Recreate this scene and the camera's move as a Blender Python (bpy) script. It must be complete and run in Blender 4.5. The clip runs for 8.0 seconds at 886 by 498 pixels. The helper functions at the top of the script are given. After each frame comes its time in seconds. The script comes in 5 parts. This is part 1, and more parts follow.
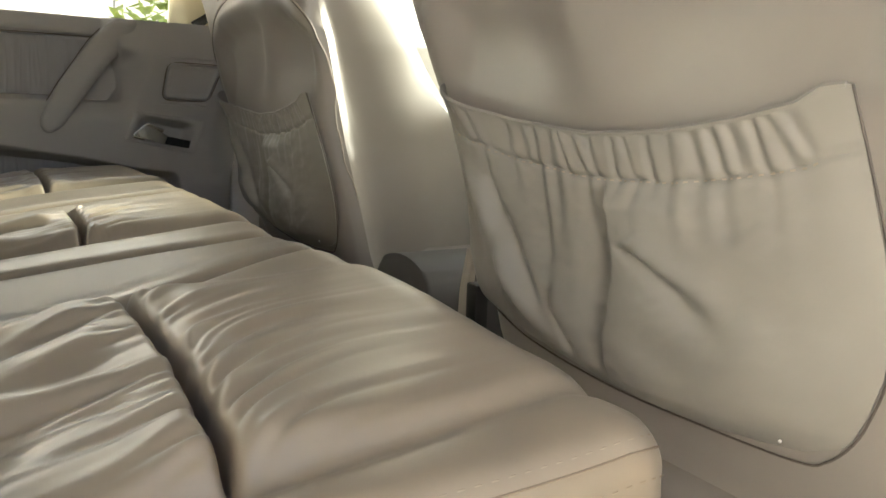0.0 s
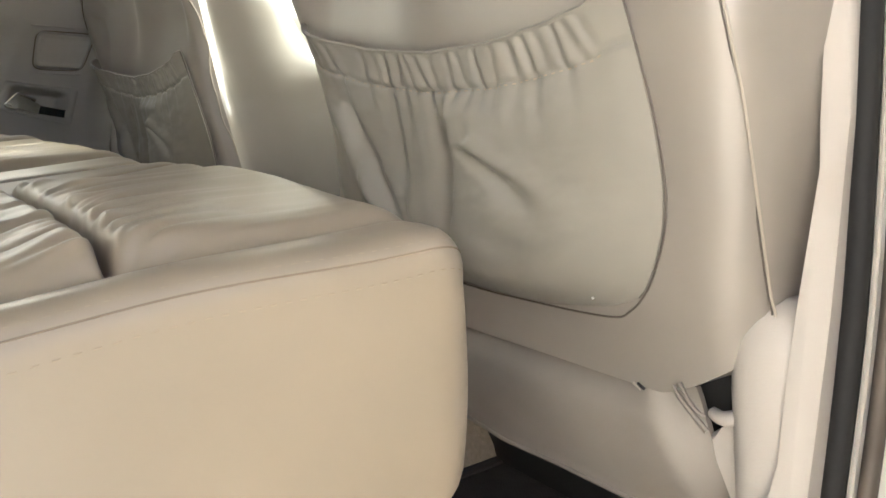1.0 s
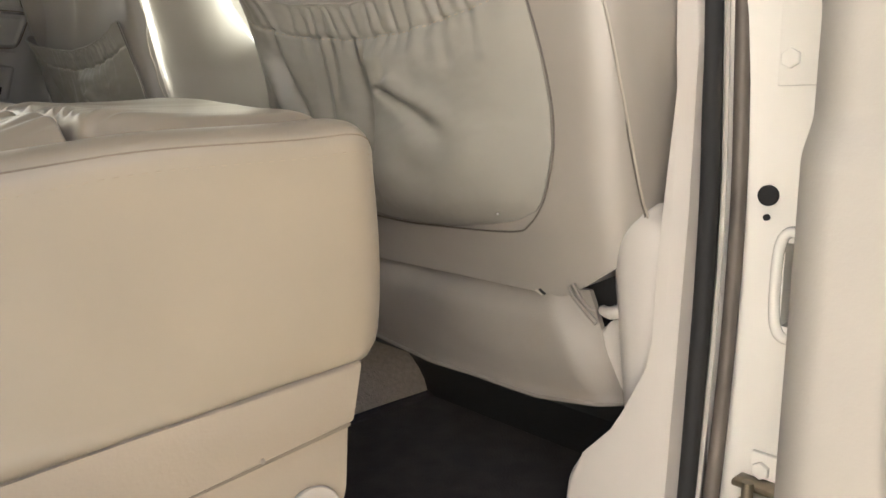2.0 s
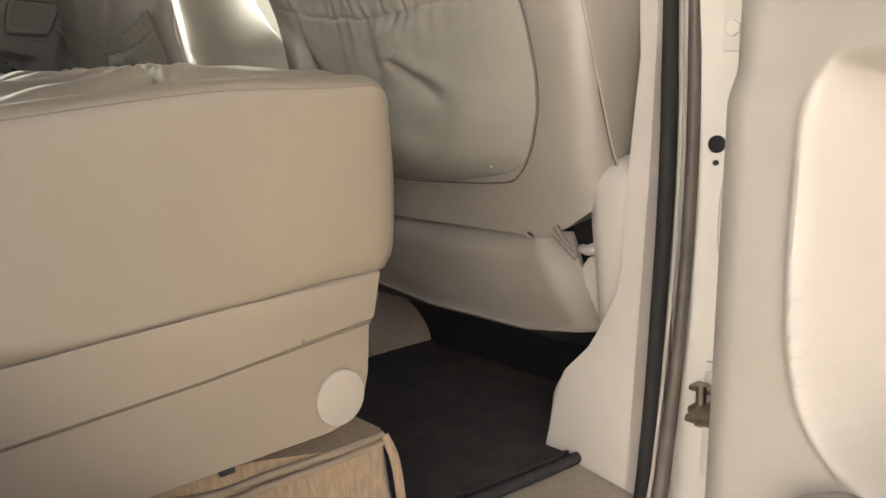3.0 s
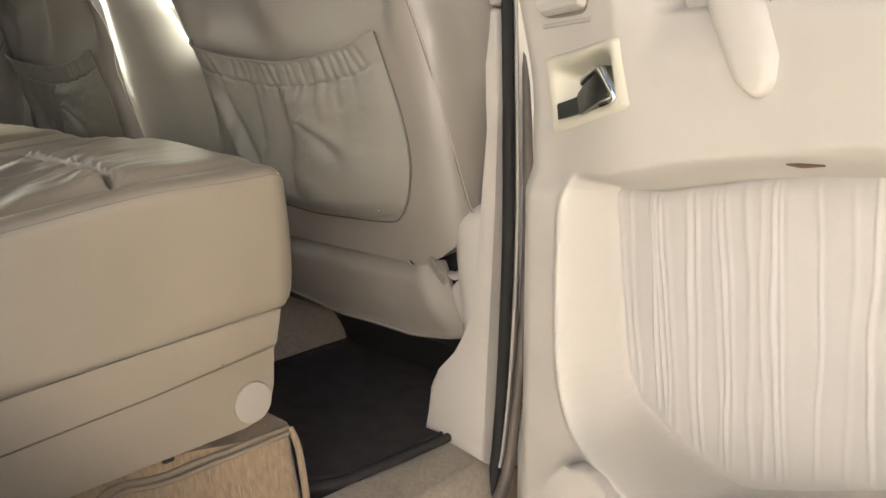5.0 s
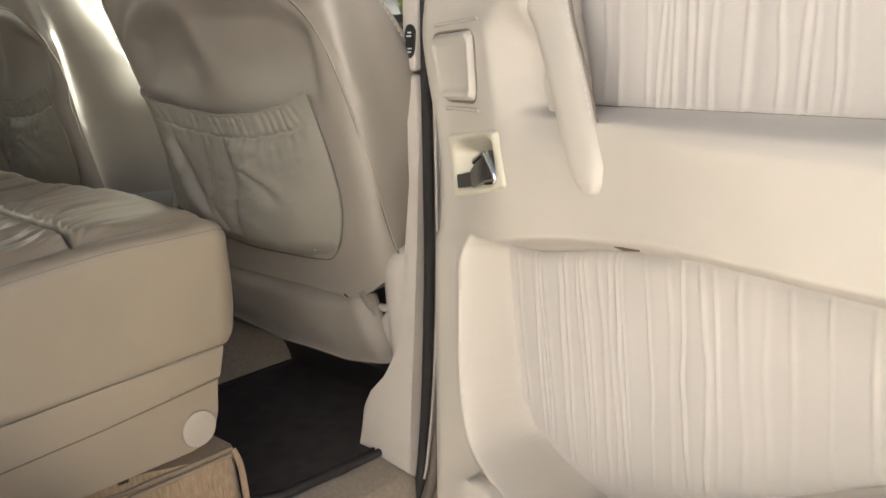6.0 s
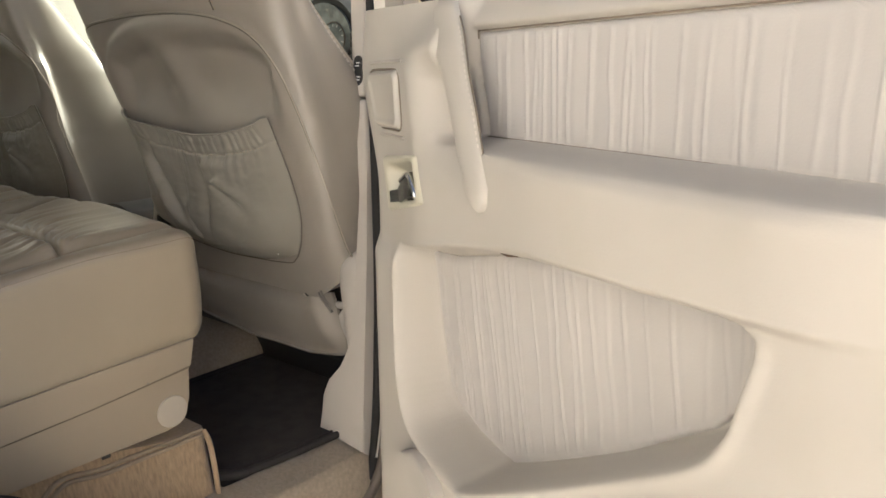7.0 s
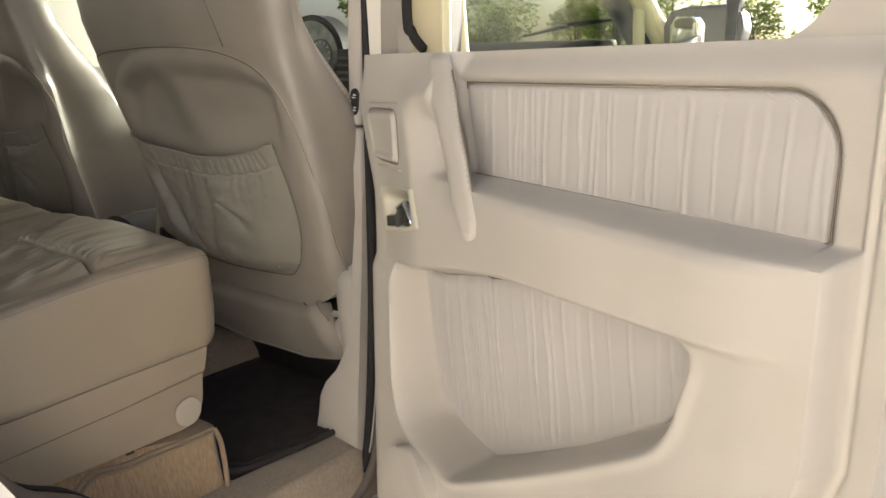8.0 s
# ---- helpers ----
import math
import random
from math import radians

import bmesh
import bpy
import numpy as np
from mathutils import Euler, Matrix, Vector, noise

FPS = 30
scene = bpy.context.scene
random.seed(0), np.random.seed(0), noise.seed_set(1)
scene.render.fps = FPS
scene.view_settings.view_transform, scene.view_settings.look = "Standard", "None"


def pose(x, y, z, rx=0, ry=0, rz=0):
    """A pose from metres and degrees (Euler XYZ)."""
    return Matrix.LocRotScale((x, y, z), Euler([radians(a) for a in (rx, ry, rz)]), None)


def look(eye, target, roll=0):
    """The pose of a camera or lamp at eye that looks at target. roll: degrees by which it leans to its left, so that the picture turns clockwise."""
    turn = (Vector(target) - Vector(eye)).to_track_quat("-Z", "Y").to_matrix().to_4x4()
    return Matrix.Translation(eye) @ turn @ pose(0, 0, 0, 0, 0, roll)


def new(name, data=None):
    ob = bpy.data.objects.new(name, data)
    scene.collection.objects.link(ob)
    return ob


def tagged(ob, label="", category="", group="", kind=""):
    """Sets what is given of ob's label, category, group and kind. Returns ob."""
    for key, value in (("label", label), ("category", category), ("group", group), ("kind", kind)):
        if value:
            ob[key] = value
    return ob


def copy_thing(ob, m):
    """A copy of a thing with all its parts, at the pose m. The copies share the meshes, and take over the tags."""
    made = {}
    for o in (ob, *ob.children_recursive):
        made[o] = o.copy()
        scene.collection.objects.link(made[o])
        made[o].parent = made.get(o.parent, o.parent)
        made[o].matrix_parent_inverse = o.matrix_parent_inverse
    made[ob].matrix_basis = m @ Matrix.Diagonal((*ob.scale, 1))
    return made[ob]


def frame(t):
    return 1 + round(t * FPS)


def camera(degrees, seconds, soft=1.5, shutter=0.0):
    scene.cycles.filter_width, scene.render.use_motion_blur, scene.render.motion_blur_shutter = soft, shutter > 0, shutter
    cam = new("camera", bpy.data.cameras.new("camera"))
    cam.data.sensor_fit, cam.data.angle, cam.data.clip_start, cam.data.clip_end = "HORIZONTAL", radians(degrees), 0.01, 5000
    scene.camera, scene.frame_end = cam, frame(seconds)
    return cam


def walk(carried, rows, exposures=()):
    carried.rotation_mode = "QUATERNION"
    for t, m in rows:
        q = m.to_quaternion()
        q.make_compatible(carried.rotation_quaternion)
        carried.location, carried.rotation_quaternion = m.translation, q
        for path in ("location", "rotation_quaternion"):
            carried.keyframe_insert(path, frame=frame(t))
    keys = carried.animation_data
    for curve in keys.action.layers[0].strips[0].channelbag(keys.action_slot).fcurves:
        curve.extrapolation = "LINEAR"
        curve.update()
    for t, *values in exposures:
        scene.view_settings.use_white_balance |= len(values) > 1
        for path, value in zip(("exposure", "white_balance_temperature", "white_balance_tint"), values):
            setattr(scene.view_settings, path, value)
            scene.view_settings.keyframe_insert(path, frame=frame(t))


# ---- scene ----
cam = camera(60.0, 8.0, soft=1.6)
PATH = [
    (0, (0.823, -0.363, 1.21), (-0.86, 0.663, 0.874), 2.1),
    (0.5, (0.871, -0.379, 1.196), (-0.725, 0.771, 0.837), 0.9),
    (1, (0.918, -0.386, 1.154), (-0.612, 0.852, 0.798), 0.4),
    (1.5, (0.96, -0.395, 1.13), (-0.509, 0.913, 0.772), 0.1),
    (2, (1.003, -0.43, 1.102), (-0.433, 0.916, 0.743), -0.3),
    (3.5, (1.143, -0.558, 1.07), (-0.295, 0.778, 0.684), -0.9),
    (4, (1.192, -0.59, 1.1), (-0.225, 0.755, 0.674), -1.0),
    (4.5, (1.239, -0.597, 1.141), (-0.143, 0.776, 0.688), -0.9),
    (5, (1.289, -0.6, 1.186), (-0.047, 0.82, 0.74), -0.6),
    (6.5, (1.465, -0.681, 1.284), (0.224, 0.822, 0.837), -0.4),
    (7, (1.538, -0.709, 1.3), (0.299, 0.796, 0.854), -0.5),
    (7.5, (1.573, -0.75, 1.335), (0.348, 0.764, 0.881), -0.3),
    (8, (1.595, -0.813, 1.355), (0.407, 0.732, 0.905), 0.0),
]
EXPOSURES = [(0.0, 2.52, 5800, 11), (0.5, 2.80, 5650, 11), (1.0, 2.68, 5650, 12), (2.0, 2.42, 5700, 13), (3.5, 2.12, 5900, 15), (4.5, 2.12, 5900, 14), (5.2, 2.0, 5800, 13), (6.5, 1.78, 5800, 13), (8.0, 1.42, 5900, 13)]
walk(cam, [(t, look(eye, target, roll)) for t, eye, target, roll in PATH], EXPOSURES)

# ---- light ----
SUN_TO = Vector((0.27, 0.94, 0.255)).normalized()
world = bpy.data.worlds.new("sky")
scene.world = world
world.use_nodes = True
wn = world.node_tree.nodes
sky = wn.new("ShaderNodeTexSky")
sky.sky_type, sky.sun_disc = "NISHITA", False
sky.sun_elevation = math.asin(SUN_TO.z)
sky.sun_rotation = math.atan2(SUN_TO.x, SUN_TO.y)
sky.dust_density, sky.air_density, sky.ozone_density = 6.0, 0.6, 0.5
wn["Background"].inputs["Strength"].default_value = 0.10
world.node_tree.links.new(sky.outputs["Color"], wn["Background"].inputs["Color"])
sun = new("sun", bpy.data.lights.new("sun", "SUN"))
sun.data.energy, sun.data.angle, sun.data.color = 4.0, radians(5), (1.0, 0.93, 0.82)
sun.matrix_world = look(SUN_TO * 20, (0, 0, 0))


# ---- materials ----
def material(name, color, rough=0.5, metal=0.0, vary=0.12, scale=8.0, fine=350.0, bump=0.15, spec=0.5, stain=None, sheen=0.0, coat=0.0, depth=0.0006, stretch=1.0):
    """A surface with soft large variation, fine grain relief and, if wanted, stains of a second colour."""
    m = bpy.data.materials.new(name)
    m.use_nodes = True
    nt = m.node_tree
    b = nt.nodes["Principled BSDF"]
    co = nt.nodes.new("ShaderNodeTexCoord")
    big = nt.nodes.new("ShaderNodeTexNoise")
    big.inputs["Scale"].default_value, big.inputs["Detail"].default_value = scale, 3
    place = nt.nodes.new("ShaderNodeMapping")
    place.inputs["Scale"].default_value = (1, 1, stretch)
    nt.links.new(co.outputs["Object"], place.inputs["Vector"])
    nt.links.new(place.outputs["Vector"], big.inputs["Vector"])
    ramp = nt.nodes.new("ShaderNodeValToRGB")
    c = Vector(color)
    ramp.color_ramp.elements[0].position, ramp.color_ramp.elements[1].position = 0.3, 0.7
    ramp.color_ramp.elements[0].color = (*(c * (1 - vary)), 1)
    ramp.color_ramp.elements[1].color = (*(c * (1 + vary * 0.6)), 1)
    nt.links.new(big.outputs["Fac"], ramp.inputs["Fac"])
    out = ramp.outputs["Color"]
    if stain:
        sn = nt.nodes.new("ShaderNodeTexNoise")
        sn.inputs["Scale"].default_value, sn.inputs["Detail"].default_value = scale * 1.9, 8
        nt.links.new(co.outputs["Object"], sn.inputs["Vector"])
        sr = nt.nodes.new("ShaderNodeMapRange")
        sr.inputs["From Min"].default_value, sr.inputs["From Max"].default_value = 0.55, 0.8
        sr.inputs["To Max"].default_value = 0.5
        nt.links.new(sn.outputs["Fac"], sr.inputs["Value"])
        mix = nt.nodes.new("ShaderNodeMix")
        mix.data_type = "RGBA"
        nt.links.new(sr.outputs["Result"], mix.inputs["Factor"])
        nt.links.new(out, mix.inputs["A"])
        mix.inputs["B"].default_value = (*stain, 1)
        out = mix.outputs["Result"]
    nt.links.new(out, b.inputs["Base Color"])
    rr = nt.nodes.new("ShaderNodeMapRange")
    rr.inputs["To Min"].default_value, rr.inputs["To Max"].default_value = max(rough - 0.03, 0.02), min(rough + 0.05, 1)
    nt.links.new(big.outputs["Fac"], rr.inputs["Value"])
    nt.links.new(rr.outputs["Result"], b.inputs["Roughness"])
    b.inputs["Metallic"].default_value = metal
    b.inputs["Specular IOR Level"].default_value = spec
    b.inputs["Sheen Weight"].default_value = sheen
    b.inputs["Coat Weight"].default_value = coat
    if bump > 0:
        grain = nt.nodes.new("ShaderNodeTexNoise")
        grain.inputs["Scale"].default_value, grain.inputs["Detail"].default_value = fine, 3
        nt.links.new(place.outputs["Vector"], grain.inputs["Vector"])
        bp = nt.nodes.new("ShaderNodeBump")
        bp.inputs["Strength"].default_value, bp.inputs["Distance"].default_value = bump, depth
        nt.links.new(grain.outputs[0], bp.inputs["Height"])
        nt.links.new(bp.outputs["Normal"], b.inputs["Normal"])
    return m


LEATHER = material("bench_leather", (0.290, 0.244, 0.176), 0.31, vary=0.08, scale=7, fine=300, bump=0.06, spec=1.0)
SEAT_LEATHER = material("seat_leather", (0.258, 0.234, 0.202), 0.36, vary=0.10, scale=6, fine=300, bump=0.06, spec=0.9)
POCKET = material("pocket_leather", (0.250, 0.235, 0.200), 0.52, vary=0.10, scale=9, fine=420, bump=0.12)
SKIRT = material("skirt_vinyl", (0.235, 0.212, 0.182), 0.55, vary=0.12, scale=9, fine=420, bump=0.3, stain=(0.22, 0.17, 0.12))
THREAD = material("thread", (0.34, 0.29, 0.218), 0.7, bump=0)
PLASTIC = material("trim_plastic", (0.414, 0.390, 0.345), 0.55, vary=0.05, scale=5, fine=420, bump=0.2, stain=(0.37, 0.345, 0.285))
SEAT_PLASTIC = material("seat_plastic", (0.318, 0.268, 0.200), 0.5, vary=0.05, scale=5, fine=420, bump=0.2)
PILLAR_PLASTIC = material("pillar_plastic", (0.43, 0.403, 0.362), 0.55, vary=0.06, scale=6, fine=420, bump=0.2, stain=(0.38, 0.33, 0.27))
CLOTH = material("insert_cloth", (0.405, 0.387, 0.362), 0.85, vary=0.05, scale=10, fine=450, bump=0.2, sheen=0.2)
PALE_THREAD = material("pale_thread", (0.52, 0.48, 0.43), 0.7, bump=0)
# dark cords and seams; also the shade drawn beside the pale seat piping
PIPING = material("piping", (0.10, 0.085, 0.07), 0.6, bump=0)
SEAM = material("seam_shadow", (0.17, 0.14, 0.105), 0.8, bump=0)
BENCH_SEAM = material("bench_seam", (0.215, 0.172, 0.122), 0.7, bump=0)
PALE_PIPING = material("pale_piping", (0.385, 0.345, 0.285), 0.5, bump=0)
EDGE_CORD = material("edge_cord", (0.27, 0.215, 0.150), 0.7, bump=0)
CARPET = material("tan_carpet", (0.35, 0.255, 0.155), 1.0, vary=0.24, scale=260, fine=420, bump=0.8, depth=0.002, sheen=0.3, stretch=0.18)
SILL_CARPET = material("sill_carpet", (0.31, 0.258, 0.195), 1.0, vary=0.16, scale=160, fine=420, bump=0.7, depth=0.002, sheen=0.2)
MAT = material("mat_pile", (0.036, 0.030, 0.027), 1.0, vary=0.3, scale=40, fine=420, bump=1.0, depth=0.002)
MAT_EDGE = material("mat_binding", (0.030, 0.027, 0.025), 0.9, vary=0.25, scale=60, fine=300, bump=0.5, depth=0.001)
BLACK = material("black_plastic", (0.012, 0.012, 0.012), 0.5, bump=0)
RUBBER = material("rubber", (0.010, 0.0095, 0.009), 0.75, vary=0.2, scale=20, fine=300, bump=0.1)
GREY_METAL = material("weathered_flange", (0.125, 0.105, 0.086), 0.5, metal=0.1, vary=0.3, scale=15, fine=200, bump=0.1)
WHITE = material("white_paint", (0.84, 0.81, 0.74), 0.21, vary=0.03, scale=4, bump=0, coat=0.5)
CREAM = material("cream_paint", (0.62, 0.55, 0.36), 0.34, vary=0.05, scale=4, bump=0, coat=0.4)
CHROME = material("chrome", (0.75, 0.75, 0.74), 0.12, metal=1.0, vary=0.05, bump=0)
GREY_CHROME = material("grey_chrome", (0.42, 0.43, 0.42), 0.16, metal=1.0, vary=0.35, scale=60, bump=0)
DARK_CHROME = material("tarnished_chrome", (0.022, 0.026, 0.026), 0.16, metal=0.0, vary=0.2, scale=60, bump=0)
SCUFF = material("scuff", (0.09, 0.055, 0.032), 0.8, bump=0)
BEZEL = material("bezel_plastic", (0.47, 0.45, 0.36), 0.4, vary=0.06, scale=20, bump=0)
STEEL = material("hinge_steel", (0.35, 0.30, 0.22), 0.4, metal=0.9, vary=0.4, scale=40, bump=0, stain=(0.2, 0.09, 0.03))
CONSOLE = material("console_vinyl", (0.085, 0.08, 0.075), 0.5, vary=0.15, scale=12, fine=400, bump=0.2)
DASH = material("dash_plastic", (0.02, 0.02, 0.022), 0.6, vary=0.2, scale=20, fine=500, bump=0.2)
HEADLINER = material("headliner", (0.34, 0.31, 0.27), 0.95, vary=0.05, scale=6, fine=300, bump=0.4)
CONCRETE = material("pale_concrete", (0.56, 0.525, 0.455), 0.9, vary=0.2, scale=0.8, fine=60, bump=0.4, depth=0.004, stain=(0.45, 0.42, 0.37))
BARK = material("bark", (0.10, 0.075, 0.05), 0.95, vary=0.3, scale=3, fine=30, bump=0.6, depth=0.02)
LEAF = material("foliage", (0.11, 0.155, 0.05), 0.6, vary=0.4, scale=0.6, bump=0)
nt = LEAF.node_tree
thin, both = nt.nodes.new("ShaderNodeBsdfTranslucent"), nt.nodes.new("ShaderNodeMixShader")
thin.inputs["Color"].default_value = (0.30, 0.36, 0.07, 1)
both.inputs["Fac"].default_value = 0.55
nt.links.new(nt.nodes["Principled BSDF"].outputs[0], both.inputs[1])
nt.links.new(thin.outputs[0], both.inputs[2])
nt.links.new(both.outputs[0], nt.nodes["Material Output"].inputs["Surface"])
LETTER = material("white_letter", (0.7, 0.7, 0.68), 0.5, bump=0)
MIRROR = material("mirror_glass", (0.85, 0.87, 0.88), 0.02, metal=1.0, vary=0.01, bump=0)
def pane_material(name, tint, gloss):
    """A thin pane: tinted see-through with a weak clear reflection."""
    m = bpy.data.materials.new(name)
    m.use_nodes = True
    nt = m.node_tree
    nt.nodes.remove(nt.nodes["Principled BSDF"])
    clear, shine, mix = nt.nodes.new("ShaderNodeBsdfTransparent"), nt.nodes.new("ShaderNodeBsdfGlossy"), nt.nodes.new("ShaderNodeMixShader")
    clear.inputs["Color"].default_value = (*tint, 1)
    shine.inputs["Roughness"].default_value = 0.01
    mix.inputs["Fac"].default_value = gloss
    nt.links.new(clear.outputs[0], mix.inputs[1])
    nt.links.new(shine.outputs[0], mix.inputs[2])
    nt.links.new(mix.outputs[0], nt.nodes["Material Output"].inputs["Surface"])
    return m


GLASS = pane_material("window_glass", (0.965, 0.985, 0.96), 0.04)
# tint chosen to hold back light through the unseen right rear pane
DIMMING = pane_material("dimming_glass", (0.30, 0.31, 0.29), 0.02)
TINTED = pane_material("tinted_glass", (0.83, 0.85, 0.79), 0.006)


# ---- mesh helpers ----
def S(x, a, b):
    t = np.clip((np.asarray(x, float) - a) / (b - a), 0, 1)
    return t * t * (3 - 2 * t)


def bell(x, s):
    return np.exp(-(np.asarray(x, float) / s) ** 2)


def wob(a, b=0.0, c=0.0):
    """Smooth noise over arrays, about -1 to 1."""
    a, b, c = np.broadcast_arrays(np.asarray(a, float), np.asarray(b, float), np.asarray(c, float))
    out = np.empty(a.shape)
    for i in np.ndindex(a.shape):
        out[i] = noise.noise((a[i], b[i], c[i]))
    return out


def mesh_object(name, verts, faces, mat, parent=None, label="", smooth=True):
    me = bpy.data.meshes.new(name)
    me.from_pydata([tuple(map(float, v)) for v in verts], [], [tuple(map(int, f)) for f in faces])
    me.materials.append(mat)
    if smooth:
        me.polygons.foreach_set("use_smooth", [True] * len(me.polygons))
    bm = bmesh.new()
    bm.from_mesh(me)
    bmesh.ops.recalc_face_normals(bm, faces=bm.faces)
    for e in bm.edges:
        if len(e.link_faces) == 2 and e.calc_face_angle(0) > radians(50):
            e.smooth = False
    bm.to_mesh(me)
    bm.free()
    me.update()
    ob = new(name, me)
    if parent is not None:
        ob.parent = parent
    if label:
        tagged(ob, label)
    return ob


def part(name, bm, mat, parent, label="", smooth=False):
    """Links a bmesh as one mesh object under a thing or part."""
    me = bpy.data.meshes.new(name)
    bmesh.ops.recalc_face_normals(bm, faces=bm.faces)
    for e in bm.edges:
        if len(e.link_faces) == 2 and e.calc_face_angle(0) > radians(40):
            e.smooth = False
    for f in bm.faces:
        f.smooth = True
    bm.to_mesh(me)
    bm.free()
    me.materials.append(mat)
    ob = new(name, me)
    ob.parent = parent
    if label:
        tagged(ob, label)
    return ob


def empty(name, label, category, group="", kind="", at=(0, 0, 0)):
    ob = tagged(new(name), label, category, group, kind)
    ob.location = at
    return ob


def grid_faces(r, c, off=0, wrap=False):
    i, j = np.meshgrid(np.arange(r - 1), np.arange(c if wrap else c - 1), indexing="ij")
    k = (j + 1) % c
    return (np.stack([i * c + j, i * c + k, (i + 1) * c + k, (i + 1) * c + j], -1).reshape(-1, 4) + off).tolist()


def slab(name, front, back, mat, parent=None, label=""):
    """A closed body between two grids of points of the same shape."""
    r, c, _ = front.shape
    n = r * c
    f = grid_faces(r, c) + grid_faces(r, c, n)
    rim = [(0, j) for j in range(c)] + [(i, c - 1) for i in range(1, r)] + [(r - 1, j) for j in range(c - 2, -1, -1)] + [(i, 0) for i in range(r - 2, 0, -1)]
    ids = [i * c + j for i, j in rim]
    f += [(a, b, b + n, a + n) for a, b in zip(ids, ids[1:] + ids[:1])]
    return mesh_object(name, np.concatenate([front.reshape(-1, 3), back.reshape(-1, 3)]), f, mat, parent, label)


def tube(name, pts, radius, mat, parent=None, label="", closed=False, sides=8, flat=1.0):
    """A round cord along a line of points."""
    pts = np.asarray(pts, float)
    rings = []
    for i, p in enumerate(pts):
        a, b = pts[i - 1 if (i or closed) else 0], pts[(i + 1) % len(pts) if (closed or i < len(pts) - 1) else i]
        t = Vector(b - a).normalized()
        u = t.orthogonal().normalized() if i == 0 else (u - t * u.dot(t)).normalized()
        w = t.cross(u)
        r = radius[i] if np.ndim(radius) else radius
        rings.append([Vector(p) + u * (r * math.cos(q)) + w * (r * flat * math.sin(q)) for q in np.linspace(0, 2 * math.pi, sides, endpoint=False)])
    v = [x for ring in rings for x in ring]
    f = grid_faces(len(pts), sides, 0, True)
    if closed:
        o = (len(pts) - 1) * sides
        f += [(o + k, o + (k + 1) % sides, (k + 1) % sides, k) for k in range(sides)]
    else:
        f += [tuple(range(sides)), tuple(range(len(v) - sides, len(v)))]
    return mesh_object(name, v, f, mat, parent, label)


def prism(name, outline, axis, lo, hi, mat, parent=None, label="", bevel=0.0, seg=2):
    """An outline in the two other axes, drawn out along an axis, with bevelled edges."""
    bm = bmesh.new()
    def put(p, h):
        p = list(p)
        p.insert(axis, h)
        return p
    a = [bm.verts.new(put(p, lo)) for p in outline]
    b = [bm.verts.new(put(p, hi)) for p in outline]
    bm.faces.new(a), bm.faces.new(b)
    for i in range(len(a)):
        j = (i + 1) % len(a)
        bm.faces.new((a[i], a[j], b[j], b[i]))
    if bevel:
        bmesh.ops.bevel(bm, geom=bm.edges[:], offset=bevel, segments=seg, profile=0.5, affect="EDGES", clamp_overlap=True)
    return part(name, bm, mat, parent, label)


def box(name, lo, hi, mat, parent=None, label="", bevel=0.0):
    return prism(name, [(lo[0], lo[1]), (hi[0], lo[1]), (hi[0], hi[1]), (lo[0], hi[1])], 2, lo[2], hi[2], mat, parent, label, bevel)


def disc(name, centre, normal, radius, thick, mat, parent=None, label="", seg=28, bevel=0.0):
    bm = bmesh.new()
    bmesh.ops.create_cone(bm, cap_ends=True, segments=seg, radius1=radius, radius2=radius, depth=thick)
    if bevel:
        bmesh.ops.bevel(bm, geom=[e for e in bm.edges if len([f for f in e.link_faces if len(f.verts) > 4]) == 1], offset=bevel, segments=3, profile=0.5, affect="EDGES")
    q = Vector(normal).to_track_quat("Z", "Y").to_matrix().to_4x4()
    bmesh.ops.transform(bm, matrix=Matrix.Translation(centre) @ q, verts=bm.verts)
    return part(name, bm, mat, parent, label)


def curve(points, n=60):
    """A smooth line through a few points (Catmull-Rom)."""
    p = np.asarray(points, float)
    p = np.vstack([2 * p[0] - p[1], p, 2 * p[-1] - p[-2]])
    out = []
    for t in np.linspace(0, len(p) - 3 - 1e-9, n):
        i = int(t)
        u = t - i
        a, b, c, d = p[i:i + 4]
        out.append(0.5 * (2 * b + (c - a) * u + (2 * a - 5 * b + 4 * c - d) * u * u + (3 * b - a - 3 * c + d) * u ** 3))
    return np.array(out)


def stitches(name, line, normal, mat, parent, length=0.005, gap=0.004, width=0.0012):
    """Small raised threads along a line, as one part."""
    line = np.asarray(line, float)
    seg = np.r_[0, np.cumsum(np.linalg.norm(np.diff(line, axis=0), axis=1))]
    v, f = [], []
    nrm = Vector(normal).normalized()
    s = 0.0
    while s + length < seg[-1]:
        a, b = [Vector([np.interp(q, seg, line[:, k]) for k in range(3)]) for q in (s, s + length)]
        side = (b - a).normalized().cross(nrm) * width
        o = len(v)
        for p, h in ((a, 0.15), ((a + b) / 2, 0.8), (b, 0.15)):
            v += [p + side, p + nrm * width * h, p - side]
        f += [(o, o + 1, o + 4, o + 3), (o + 1, o + 2, o + 5, o + 4), (o + 3, o + 4, o + 7, o + 6), (o + 4, o + 5, o + 8, o + 7)]
        s += length + gap
    return mesh_object(name, v, f, mat, parent)


# ---- ground and far trees ----
bm = bmesh.new()
bmesh.ops.create_grid(bm, x_segments=40, y_segments=40, size=400)
ground = part("ground", bm, CONCRETE, None, "pale sunlit concrete ground under the open door")
tagged(ground, category="ground", kind="structure")


